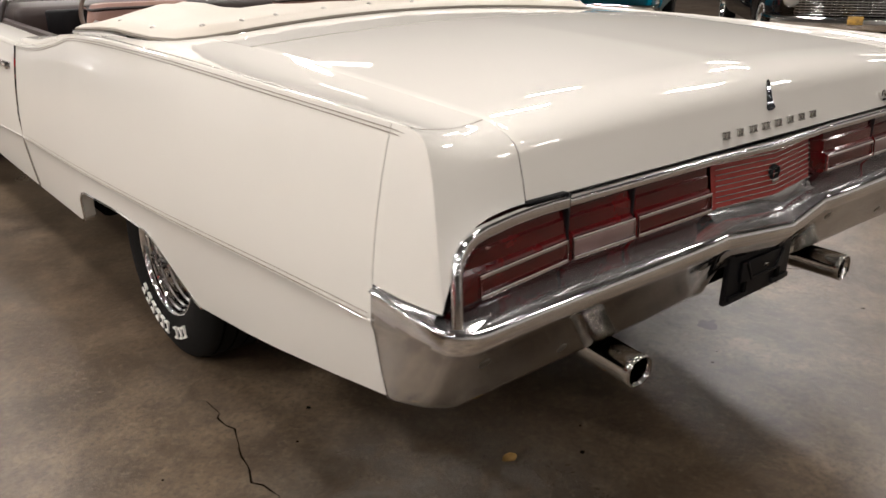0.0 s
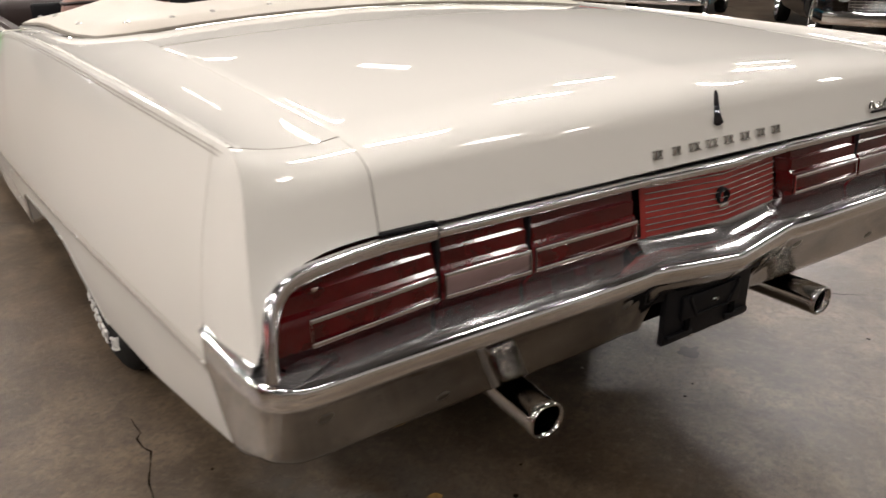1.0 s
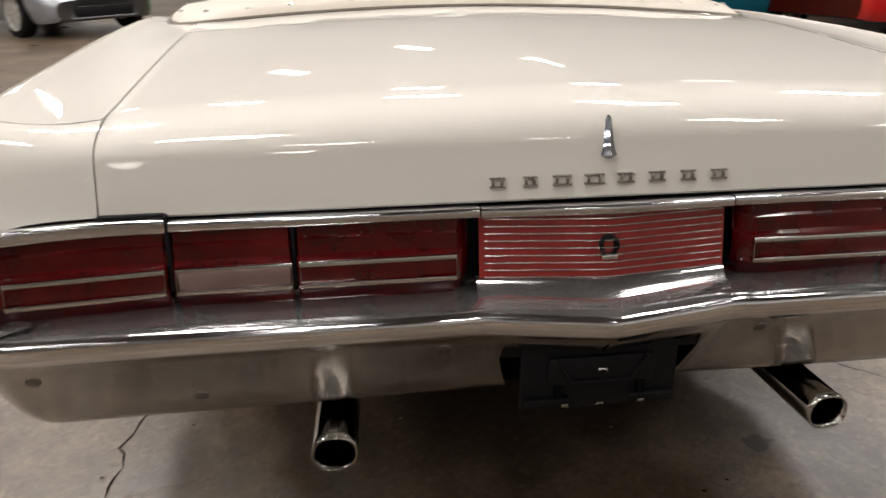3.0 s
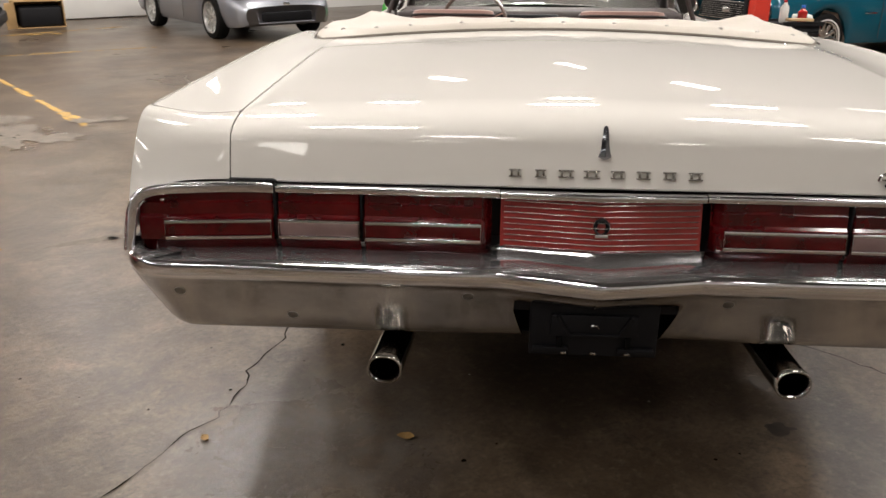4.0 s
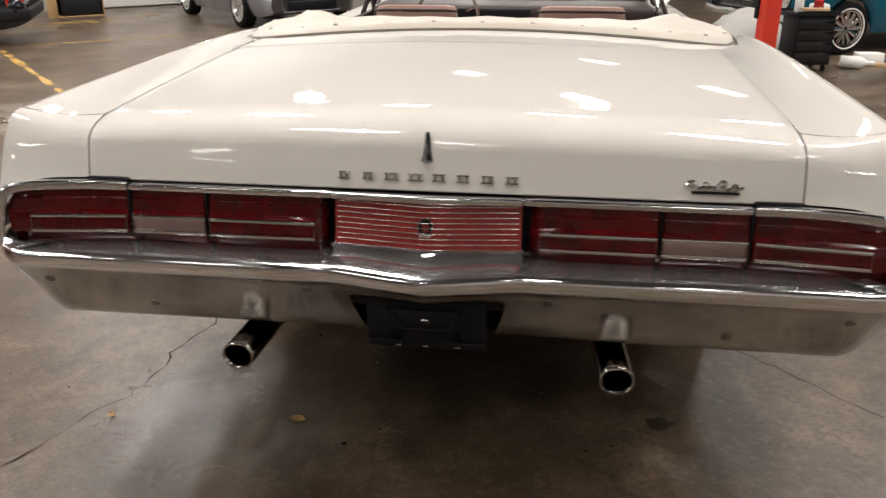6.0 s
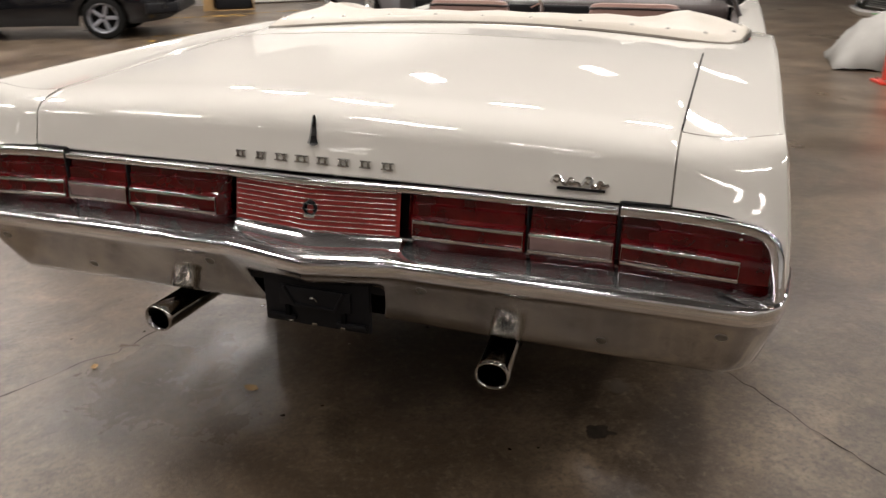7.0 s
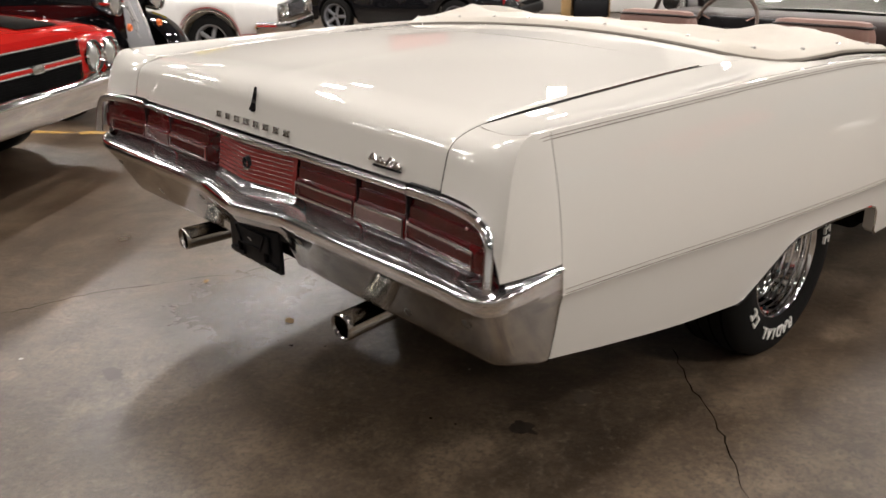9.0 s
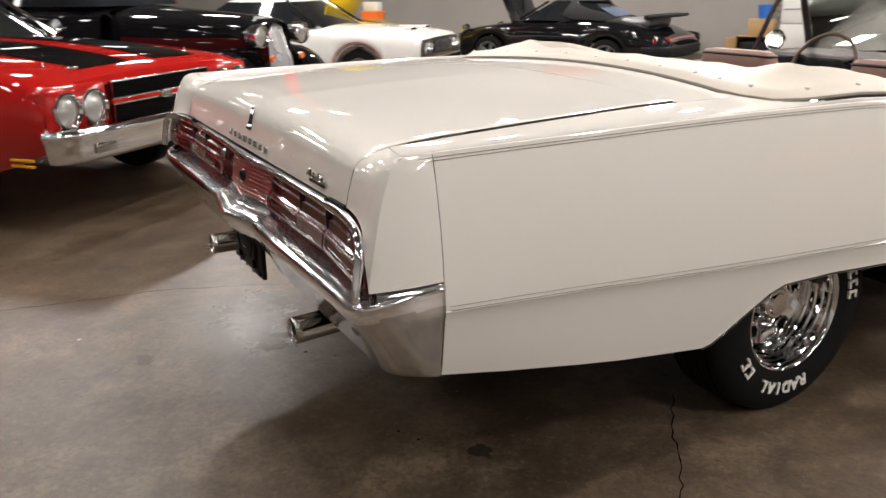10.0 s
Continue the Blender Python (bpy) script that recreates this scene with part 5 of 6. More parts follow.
for s in (-1, 1):
    arc = [(s * 0.958, -0.95 + 0.43 * math.cos(a), 0.335 + 0.43 * math.sin(a)) for a in np.linspace(0.05, math.pi - 0.05, 18)]
    part("pinstripe", tube([(s * 0.945, -0.1, 0.44), (s * 0.958, -0.5, 0.42)] + arc + [(s * 0.958, -2.4, 0.40), (s * 0.958, -3.4, 0.42)], 0.006, 5), TAIL_RED, car, "thin dark red stripe round the arch")
    part("arch_moulding", tube([(s * 0.945, -0.95 + 0.395 * math.cos(a), 0.335 + 0.395 * math.sin(a)) for a in np.linspace(0.0, math.pi, 18)], 0.012, 6), CHROME, car)
    part("hood_scoop", box(s * 0.3 - 0.12, s * 0.3 + 0.12, -0.8, -0.35, 0.88, 0.945, 0.02, 3), WHITE_PAINT, car)
    part("scoop_mouth", box(s * 0.3 - 0.10, s * 0.3 + 0.10, -0.36, -0.345, 0.912, 0.936, 0.003), DARK, car)
    part("side_marker", box(s * 0.93 - 0.008, s * 0.93 + 0.008, -0.33, -0.22, 0.50, 0.525, 0.003), AMBER, car)
    for x in (0.5, 0.68):
        round_lamp(car, s * x, -0.03, 0.69, 0.08)
    for y in (-0.95, -3.85):
        road_wheel(car, s * 0.80, y, 0.335, 0.22, 5, GREY_PAINT)
    part("windscreen_pillar", tube([(s * 0.76, -1.62, 0.955), (s * 0.6, -2.2, 1.32)], 0.02, 8), CHROME, car)
part("grille", box(-0.36, 0.36, -0.05, -0.02, 0.60, 0.77, 0.006), BLACK, car)
part("grille_frame", sweep([(-0.84, -0.02, 0.59), (0.84, -0.02, 0.59), (0.84, -0.03, 0.79), (-0.84, -0.03, 0.79)], rounded(0.012, 0.012, 0.003, 2), closed=True, up=(0, 1, 0)), CHROME, car)
for k in range(12):
    part("grille_bar", box(-0.33 + 0.06 * k - 0.004, -0.33 + 0.06 * k + 0.004, -0.022, -0.014, 0.605, 0.765, 0.001), GREY_PAINT, car)
part("front_bumper", sweep([(-0.95, -0.3, 0.50), (-0.93, -0.06, 0.50), (-0.5, 0.06, 0.49), (0.5, 0.06, 0.49), (0.93, -0.06, 0.50), (0.95, -0.3, 0.50)], rounded(0.06, 0.15, 0.025, 3)), CHROME, car, "chrome front bumper")
bl, rf = cabin((-3.9, -1.6, 0.80), (-3.3, -2.18, 0.62), 0.95, 1.30)
part("window_band", grid([bl, rf], close_v=True), DARK_GLASS, car)
part("roof", caps(grid([rf, [(x * 0.9, lerp(-2.7, y, 0.9), 1.33) for x, y, z in rf]], close_v=True)), WHITE_PAINT, car)

# black rear-engined sports convertible, front lid up, tea-tray spoiler
car = thing("sports_convertible", "black sports convertible with raised front lid and rear spoiler", "car", placed(-9.25, 6.4, -0.9, -0.44) @ Matrix.Diagonal((0.83, 0.83, 0.83, 1)))
ST = [(-4.25, 0.70, 0.34, 0.55, 0.60), (-4.1, 0.80, 0.28, 0.66, 0.72), (-3.6, 0.86, 0.22, 0.80, 0.90), (-3.0, 0.86, 0.2, 0.84, 0.97), (-2.2, 0.80, 0.2, 0.84, 0.93), (-1.5, 0.80, 0.2, 0.83, 0.90), (-0.9, 0.82, 0.2, 0.80, 0.82), (-0.4, 0.80, 0.24, 0.72, 0.66), (-0.1, 0.72, 0.3, 0.58, 0.55), (-0.02, 0.66, 0.34, 0.5, 0.5)]
part("body", shell(ST, (-0.92, -3.2), 0.345, 0.31), BLACK_PAINT, car, "glossy black body", sharp=40)
bl, rf = cabin((-3.1, -1.45, 0.70), (-2.75, -1.95, 0.52), 0.90, 1.22)
part("window_band", grid([bl, rf], close_v=True), DARK_GLASS, car)
part("cloth_top", caps(grid([[(x * 1.01, y, z + 0.0) for x, y, z in [(px, lerp(-2.62, py, 1.0) - 0.06, pz) for px, py, pz in rf]], [(x * 0.92, lerp(-2.4, y, 0.9), 1.27) for x, y, z in rf], [(x * 0.5, lerp(-2.4, y, 0.6), 1.295) for x, y, z in rf]], close_v=True)), CLOTH_TOP, car, "black cloth top")
part("top_quarter", grid([[(-0.71, -3.1, 0.91), (-0.4, -3.25, 0.93), (0.4, -3.25, 0.93), (0.71, -3.1, 0.91)], [(-0.71, -2.5, 0.93), (-0.6, -2.6, 1.15), (0.6, -2.6, 1.15), (0.71, -2.5, 0.93)], [(-0.66, -2.3, 1.0), (-0.53, -2.45, 1.26), (0.53, -2.45, 1.26), (0.66, -2.3, 1.0)]]), CLOTH_TOP, car, thick=0.01)
part("rear_window", grid([[(x, y, z) for x in (-0.38, 0, 0.38)] for y, z in ((-3.16, 0.97), (-2.9, 1.1), (-2.65, 1.205))]), BLUE_WINDOW, car, "bluish plastic rear window")
part("spoiler", sweep([(-0.58, -3.75, 0.97), (-0.5, -3.95, 0.985), (0, -4.02, 0.99), (0.5, -3.95, 0.985), (0.58, -3.75, 0.97)], rounded(0.34, 0.05, 0.02, 3)), BLACK, car, "black tea-tray rear spoiler")
part("engine_lid", box(-0.5, 0.5, -3.85, -3.3, 0.82, 0.95, 0.06, 3), GREY_PAINT, car)
part("tail_bar", sweep([(-0.80, -4.02, 0.60), (-0.6, -4.2, 0.60), (0.6, -4.2, 0.60), (0.80, -4.02, 0.60)], rounded(0.04, 0.10, 0.01, 2)), TAIL_RED, car, "full-width red tail lamp")
part("rear_bumper", sweep([(-0.86, -3.85, 0.44), (-0.7, -4.26, 0.44), (0.7, -4.26, 0.44), (0.86, -3.85, 0.44)], rounded(0.08, 0.16, 0.03, 3)), BLACK, car)
part("front_lid", box(-0.52, 0.52, -0.02, 0.02, 0.0, 0.95, 0.015), BLACK_PAINT, car, "raised front lid", m=pose(0, -1.25, 0.84, -28))
part("front_bumper", box(-0.76, 0.76, -0.08, 0.05, 0.34, 0.48, 0.04, 3), BLACK, car)
for s in (-1, 1):
    part("windscreen_pillar", tube([(s * 0.64, -1.46, 0.91), (s * 0.5, -1.97, 1.22)], 0.018, 8), BLACK_PAINT, car)
    round_lamp(car, s * 0.62, -0.30, 0.70, 0.10)
    for y in (-0.92, -3.2):
        road_wheel(car, s * 0.74, y, 0.31, 0.21, 5, SILVER_PAINT, 0.68)

# silver roadster
car = thing("roadster", "silver-grey roadster with bright ten-spoke wheels", "car", placed(-3.03, 9.48, 0.68, -0.73) @ Matrix.Diagonal((0.9, 0.9, 0.9, 1)))
ST = [(-4.1, 0.72, 0.34, 0.85, 0.95), (-3.9, 0.84, 0.25, 0.90, 1.0), (-3.0, 0.875, 0.19, 0.86, 0.96), (-2.2, 0.86, 0.18, 0.82, 0.90), (-1.5, 0.87, 0.18, 0.80, 0.92), (-0.8, 0.87, 0.19, 0.74, 0.84), (-0.3, 0.84, 0.2, 0.62, 0.70), (-0.06, 0.74, 0.22, 0.52, 0.58), (0.0, 0.66, 0.26, 0.46, 0.5)]
part("body", shell(ST, (-0.78, -3.18), 0.335, 0.315), SILVER_PAINT, car, "metallic silver body", sharp=40)
part("intake", box(-0.42, 0.42, -0.06, 0.012, 0.27, 0.42, 0.03, 3), BLACK, car, "black front intake")
part("intake_frame", sweep([(-0.46, 0.0, 0.26), (0.46, 0.0, 0.26), (0.50, -0.01, 0.43), (-0.50, -0.01, 0.43)], rounded(0.02, 0.02, 0.006, 2), closed=True, up=(0, 1, 0)), SILVER_PAINT, car)
part("badge", box(-0.05, 0.05, -0.02, 0.0, 0.5, 0.54, 0.01), CHROME, car)
for k in range(5):
    part("intake_bar", box(-0.4, 0.4, 0.008, 0.016, 0.285 + 0.028 * k, 0.289 + 0.028 * k, 0.001), DARK, car)
for s in (-1, 1):
    part("bumper_vent", box(s * 0.6 - 0.07, s * 0.6 + 0.07, -0.12, -0.015, 0.28, 0.40, 0.02, 3), BLACK, car)
    part("wing_mirror", box(s * 0.93 - 0.09, s * 0.93 + 0.09, -1.72, -1.6, 0.93, 1.04, 0.035, 3), SILVER_PAINT, car)
    part("door_seam", tube([(s * 0.878, -1.75, z) for z in (0.78, 0.6, 0.42, 0.26)], 0.004, 5), SEAM, car)
    part("door_seam", tube([(s * 0.876, -2.75, z) for z in (0.8, 0.6, 0.42, 0.26)], 0.004, 5), SEAM, car)
    part("door_handle", box(s * 0.875 - 0.012, s * 0.875 + 0.012, -2.66, -2.5, 0.72, 0.745, 0.008), SILVER_PAINT, car)
bl, rf = cabin((-3.2, -1.7, 0.72), (-2.9, -2.2, 0.56), 0.9, 1.2)
part("window_band", grid([bl, rf], close_v=True), DARK_GLASS, car)
part("cloth_top", caps(grid([rf, [(x * 0.85, lerp(-2.55, y, 0.85), 1.245) for x, y, z in rf]], close_v=True)), CLOTH_TOP, car)
for s in (-1, 1):
    part("headlight", box(s * 0.62 - 0.14, s * 0.62 + 0.14, -0.45, -0.12, 0.585, 0.645, 0.03, 3), LAMP_GLASS, car, m=None)
    for y in (-0.78, -3.18):
        road_wheel(car, s * 0.775, y, 0.315, 0.21, 10, LAMP_GLASS, 0.70)

# teal pony car
car = thing("pony_car", "dark teal pony car with chrome bumper and styled wheels", "car", placed(2.35, 8.15, -0.906, -0.42) @ Matrix.Diagonal((0.86, 0.86, 0.86, 1)))
ST = [(-4.6, 0.80, 0.45, 0.78, 0.82), (-4.4, 0.86, 0.38, 0.86, 0.90), (-3.6, 0.88, 0.28, 0.90, 0.95), (-2.2, 0.88, 0.25, 0.88, 0.93), (-1.4, 0.88, 0.25, 0.87, 0.96), (-0.8, 0.88, 0.25, 0.86, 0.94), (-0.3, 0.87, 0.34, 0.84, 0.90), (-0.05, 0.84, 0.42, 0.80, 0.84), (0.0, 0.8, 0.46, 0.76, 0.8)]
part("body", shell(ST, (-0.85, -3.59), 0.36, 0.32), TEAL_PAINT, car, "dark teal body", sharp=40)
part("grille", box(-0.52, 0.52, -0.02, 0.02, 0.54, 0.74, 0.02), BLACK, car)
part("grille_frame", sweep([(-0.54, 0.02, 0.53), (0.54, 0.02, 0.53), (0.5, 0.02, 0.75), (-0.5, 0.02, 0.75)], rounded(0.015, 0.015, 0.004, 2), closed=True, up=(0, 1, 0)), CHROME, car)
part("front_bumper", sweep([(-0.9, -0.25, 0.47), (-0.88, 0.0, 0.47), (-0.5, 0.1, 0.46), (0.5, 0.1, 0.46), (0.88, 0.0, 0.47), (0.9, -0.25, 0.47)], rounded(0.05, 0.10, 0.02, 3)), CHROME, car, "chrome front bumper")
bl, rf = cabin((-3.6, -1.45, 0.74), (-3.0, -2.0, 0.58), 0.93, 1.28)
part("window_band", grid([bl, rf], close_v=True), DARK_GLASS, car)
part("roof", caps(grid([rf, [(x * 0.9, lerp(-2.5, y, 0.9), 1.31) for x, y, z in rf]], close_v=True)), TEAL_PAINT, car)
for k in range(7):
    part("grille_bar", box(-0.5, 0.5, 0.018, 0.026, 0.555 + 0.026 * k, 0.559 + 0.026 * k, 0.001), STEEL, car)
part("grille_emblem", box(-0.07, 0.07, 0.02, 0.04, 0.61, 0.68, 0.012), CHROME, car, "plain chrome emblem")
for s in (-1, 1):
    part("door_seam", tube([(s * 0.885, -1.7, z) for z in (0.86, 0.7, 0.5, 0.32)], 0.004, 5), SEAM, car)
    part("fender_script", box(s * 0.885 - 0.004, s * 0.885 + 0.004, -1.62, -1.42, 0.62, 0.635, 0.002), CHROME, car)
    part("door_handle", box(s * 0.89 - 0.015, s * 0.89 + 0.015, -2.6, -2.46, 0.75, 0.77, 0.006), CHROME, car)
    round_lamp(car, s * 0.68, 0.02, 0.65, 0.085)
    for y in (-0.85, -3.59):
        road_wheel(car, s * 0.75, y, 0.32, 0.2, 12, CHROME, 0.66, whitewall=True)

# red modern car beyond
car = thing("red_coupe", "red modern car with clear headlights", "car", placed(5.2, 8.1, -0.906, -0.42))
ST = [(-4.4, 0.78, 0.4, 0.85, 0.92), (-4.2, 0.86, 0.3, 0.9, 0.98), (-2.2, 0.89, 0.2, 0.88, 0.95), (-1.2, 0.89, 0.2, 0.84, 0.95), (-0.5, 0.86, 0.22, 0.74, 0.82), (-0.1, 0.76, 0.25, 0.60, 0.66), (0.0, 0.68, 0.28, 0.52, 0.56)]
part("body", shell(ST, (-0.85, -3.5), 0.36, 0.32), RED_PAINT, car, sharp=40)
bl, rf = cabin((-3.6, -1.3, 0.74), (-3.0, -2.0, 0.58), 0.92, 1.3)
part("window_band", grid([bl, rf], close_v=True), DARK_GLASS, car)
part("roof", caps(grid([rf, [(x * 0.9, lerp(-2.5, y, 0.9), 1.34) for x, y, z in rf]], close_v=True)), RED_PAINT, car)
for s in (-1, 1):
    part("headlight", box(s * 0.6 - 0.16, s * 0.6 + 0.16, -0.42, -0.04, 0.60, 0.68, 0.03, 3), LAMP_GLASS, car)
    for y in (-0.85, -3.5):
        road_wheel(car, s * 0.76, y, 0.32, 0.2, 5, SILVER_PAINT, 0.68)

# black saloon with a broad chrome grille
car = thing("chrome_grille_car", "black classic saloon with a wide chrome grille and whitewall tyres", "car", placed(7.2, 3.2, -0.75, -0.66) @ Matrix.Diagonal((0.85, 0.85, 0.85, 1)))
ST = [(-5.3, 0.86, 0.5, 0.85, 0.9), (-5.0, 0.95, 0.4, 0.95, 1.0), (-3.0, 0.98, 0.3, 0.93, 0.98), (-1.5, 0.98, 0.3, 0.92, 1.02), (-0.5, 0.97, 0.35, 0.9, 0.97), (-0.08, 0.94, 0.42, 0.85, 0.9), (0.0, 0.9, 0.46, 0.8, 0.85)]
part("body", shell(ST, (-0.9, -4.0), 0.39, 0.35), BLACK_PAINT, car, sharp=40)
for k in range(9):
    part("grille_bar", box(-0.72, 0.72, 0.0, 0.03, 0.50 + 0.032 * k, 0.512 + 0.032 * k, 0.003), CHROME, car, "chrome grille bar")
for k in range(25):
    part("grille_post", box(-0.72 + 0.06 * k - 0.003, -0.72 + 0.06 * k + 0.003, -0.005, 0.02, 0.5, 0.77, 0.001), CHROME, car)
part("front_bumper", sweep([(-1.0, -0.3, 0.45), (-0.97, 0.02, 0.45), (-0.5, 0.12, 0.44), (0.5, 0.12, 0.44), (0.97, 0.02, 0.45), (1.0, -0.3, 0.45)], rounded(0.08, 0.16, 0.03, 3)), CHROME, car, "massive chrome bumper")
part("plate", box(-0.05, 0.13, 0.165, 0.172, 0.44, 0.54, 0.003), YELLOW, car, "blank yellow plate")
bl, rf = cabin((-4.2, -1.6, 0.82), (-3.6, -2.1, 0.66), 0.98, 1.38)
part("window_band", grid([bl, rf], close_v=True), DARK_GLASS, car)
part("roof", caps(grid([rf, [(x * 0.9, lerp(-2.8, y, 0.9), 1.43) for x, y, z in rf]], close_v=True)), BLACK_PAINT, car)
for s in (-1, 1):
    for x in (0.78,):
        round_lamp(car, s * x, 0.03, 0.72, 0.09)
    for y in (-0.9, -4.0):
        road_wheel(car, s * 0.82, y, 0.35, 0.2, 1, CHROME, 0.62, whitewall=True)

# bright blue car
car = thing("blue_car", "bright turquoise-blue classic car with a thin chrome bumper", "car", placed(6.5, 6.2, -0.86, -0.5) @ Matrix.Diagonal((0.85, 0.85, 0.85, 1)))
ST = [(-4.8, 0.84, 0.5, 0.85, 0.9), (-4.5, 0.92, 0.4, 0.92, 0.98), (-2.0, 0.94, 0.3, 0.92, 0.98), (-0.6, 0.93, 0.36, 0.9, 0.96), (-0.1, 0.9, 0.42, 0.82, 0.88), (0.0, 0.86, 0.46, 0.76, 0.82)]
part("body", shell(ST, (-0.9, -3.8), 0.38, 0.34), BLUE_PAINT, car, sharp=40)
part("front_bumper", sweep([(-0.95, -0.3, 0.45), (-0.92, 0.0, 0.45), (-0.5, 0.09, 0.45), (0.5, 0.09, 0.45), (0.92, 0.0, 0.45), (0.95, -0.3, 0.45)], rounded(0.05, 0.08, 0.02, 3)), CHROME, car)
bl, rf = cabin((-3.8, -1.5, 0.78), (-3.2, -2.0, 0.62), 0.95, 1.32)
part("window_band", grid([bl, rf], close_v=True), DARK_GLASS, car)
part("roof", caps(grid([rf, [(x * 0.9, lerp(-2.6, y, 0.9), 1.36) for x, y, z in rf]], close_v=True)), BLUE_PAINT, car)
for s in (-1, 1):
    for y in (-0.9, -3.8):
        road_wheel(car, s * 0.8, y, 0.34, 0.2, 5, CHROME, 0.64)


# ---- marks on the floor ----
def ribbon(name, pts, width, mat, label, z=0.0015, jitter=0.3, seed=1, category="crack"):
    rng = random.Random(seed)
    dense = []
    for a, c in zip(pts, pts[1:]):
        n = max(2, int(math.dist(a, c) / 0.03))
        for i in range(n):
            dense.append((lerp(a[0], c[0], i / n) + rng.uniform(-1, 1) * 0.011 * jitter, lerp(a[1], c[1], i / n) + rng.uniform(-1, 1) * 0.011 * jitter))
    dense.append(pts[-1])
    rows = []
    for i, p in enumerate(dense):
        a, c = dense[max(0, i - 1)], dense[min(len(dense) - 1, i + 1)]
        d = Vector((c[0] - a[0], c[1] - a[1], 0)).normalized()
        w = width * (1 + jitter * rng.uniform(-0.7, 0.9)) * (0.3 if i in (0, len(dense) - 1) else 1)
        rows.append([(p[0] - d.y * w / 2, p[1] + d.x * w / 2, z), (p[0] + d.y * w / 2, p[1] - d.x * w / 2, z)])
    return tagged(part(name, grid(rows), mat, None, label), label, category, kind="structure")


def blot(name, x, y, r, mat, label, z=0.002, seed=1, stretch=1.0, n=22, rough=0.25, turn=0.0):
    rng = random.Random(seed)
    bm = bmesh.new()
    pts = []
    for i in range(n):
        a = 2 * math.pi * i / n
        k = r * (1 + rough * rng.uniform(-1, 1))
        px, py = k * math.cos(a) * stretch, k * math.sin(a)
        pts.append(bm.verts.new((x + px * math.cos(turn) - py * math.sin(turn), y + px * math.sin(turn) + py * math.cos(turn), z)))
    bm.faces.new(pts)
    return tagged(part(name, bm, mat, None, label), label, name.replace("_", " "), kind="structure")


CRACK = material("crack_dark", (0.012, 0.0095, 0.007), 0.95, ior=1.05, vary=0.3, scale=30)
OIL = material("oil_stain", (0.02, 0.016, 0.012), 0.22, vary=0.3, scale=25, bump=0.0006, bump_scale=90)
SMUDGE = material("dark_smudge", (0.034, 0.026, 0.019), 0.4, vary=0.6, scale=40)
DAMP = material("old_stain", (0.066, 0.05, 0.036), 0.45, vary=0.25, scale=14)
CHALK = material("white_smear", (0.5, 0.48, 0.44), 0.7, vary=0.3, scale=40)
LEAF = material("dry_leaf", (0.34, 0.2, 0.06), 0.7, vary=0.3, scale=60)

WORN = material("worn_concrete", (0.15, 0.122, 0.092), 0.55, vary=0.6, scale=14, bump=0.0008)
ribbon("floor_crack", [(-0.90, 1.15), (-0.914, 0.98), (-0.969, 0.76), (-0.95, 0.66), (-0.98, 0.49), (-1.03, 0.42), (-1.07, 0.305), (-1.15, 0.105), (-1.205, -0.05), (-1.21, -0.21), (-1.28, -0.575), (-1.42, -1.2), (-1.5, -2.2)], 0.0036, CRACK, "long jagged crack in the concrete", seed=3, jitter=0.9)
ribbon("floor_crack", [(0.62, 1.25), (0.79, 1.09), (0.93, 0.99), (1.06, 0.845), (1.216, 0.687), (1.45, 0.45)], 0.003, CRACK, "fine crack in the concrete", seed=5, jitter=0.6)
ribbon("floor_crack", [(-1.68, 0.14), (-2.0, -0.48), (-2.3, -1.1)], 0.0022, WORN, "pale hairline crack in the concrete", seed=7)
blot("oil_stain", 0.596, 0.549, 0.03, SMUDGE, "small dark oil stain on the concrete", seed=2, stretch=1.3, rough=0.3)
blot("oil_stain", 0.615, 0.80, 0.035, DAMP, "faint round stain on the concrete", seed=4)
blot("oil_stain", -0.5, -0.18, 0.03, DAMP, "faint stain on the concrete", seed=8, stretch=1.6)
rng = random.Random(21)
for k in range(16):
    blot("worn_patch", -3.5 + rng.uniform(-0.55, 0.5), 4.0 + rng.uniform(-0.5, 0.5), rng.uniform(0.03, 0.13), WORN, "pale worn patch on the concrete", z=0.0022 + 0.0002 * k, seed=k + 90, stretch=1.7, rough=0.45, turn=rng.uniform(-1, 0.2), n=26)
for x, y, r in ((-1.98, 1.85, 0.035), (-1.9, 1.9, 0.025), (-2.1, 1.78, 0.03)):
    blot("worn_patch", x, y, r, WORN, "pale scrape on the concrete", seed=int(-x * 100), stretch=2.6, rough=0.4, turn=0.7)
rng = random.Random(11)
for k in range(26):
    x, y = rng.uniform(-1.9, 1.7), rng.uniform(-0.5, 1.0)
    blot("floor_fleck", x, y, rng.uniform(0.003, 0.008), rng.choice((OIL, CRACK, CHALK)), "small fleck of dirt on the concrete", seed=k + 50, n=8)


def leaf(x, y, r, seed):
    rng = random.Random(seed)
    rows = []
    for u in (-1, -0.6, 0, 0.5, 1):
        w = r * (1 - abs(u) ** 1.5) * 0.7 + 0.001
        rows.append([(u * r, -w, 0.004 + rng.random() * 0.004), (u * r, 0, 0.003), (u * r, w, 0.004 + rng.random() * 0.006)])
    ob = part("dry_leaf", grid(rows), LEAF, None, sharp=80)
    ob.matrix_world = pose(x, y, 0.001, 0, 0, rng.uniform(0, 360))
    return tagged(ob, "small dry yellow-brown leaf on the floor", "leaf", "leaves on the floor")


for k, (x, y, r) in enumerate([(-0.434, 0.434, 0.024), (-2.36, 1.68, 0.03), (-0.974, 0.382, 0.015), (-1.55, 1.75, 0.02)]):
    leaf(x, y, r, k + 3)


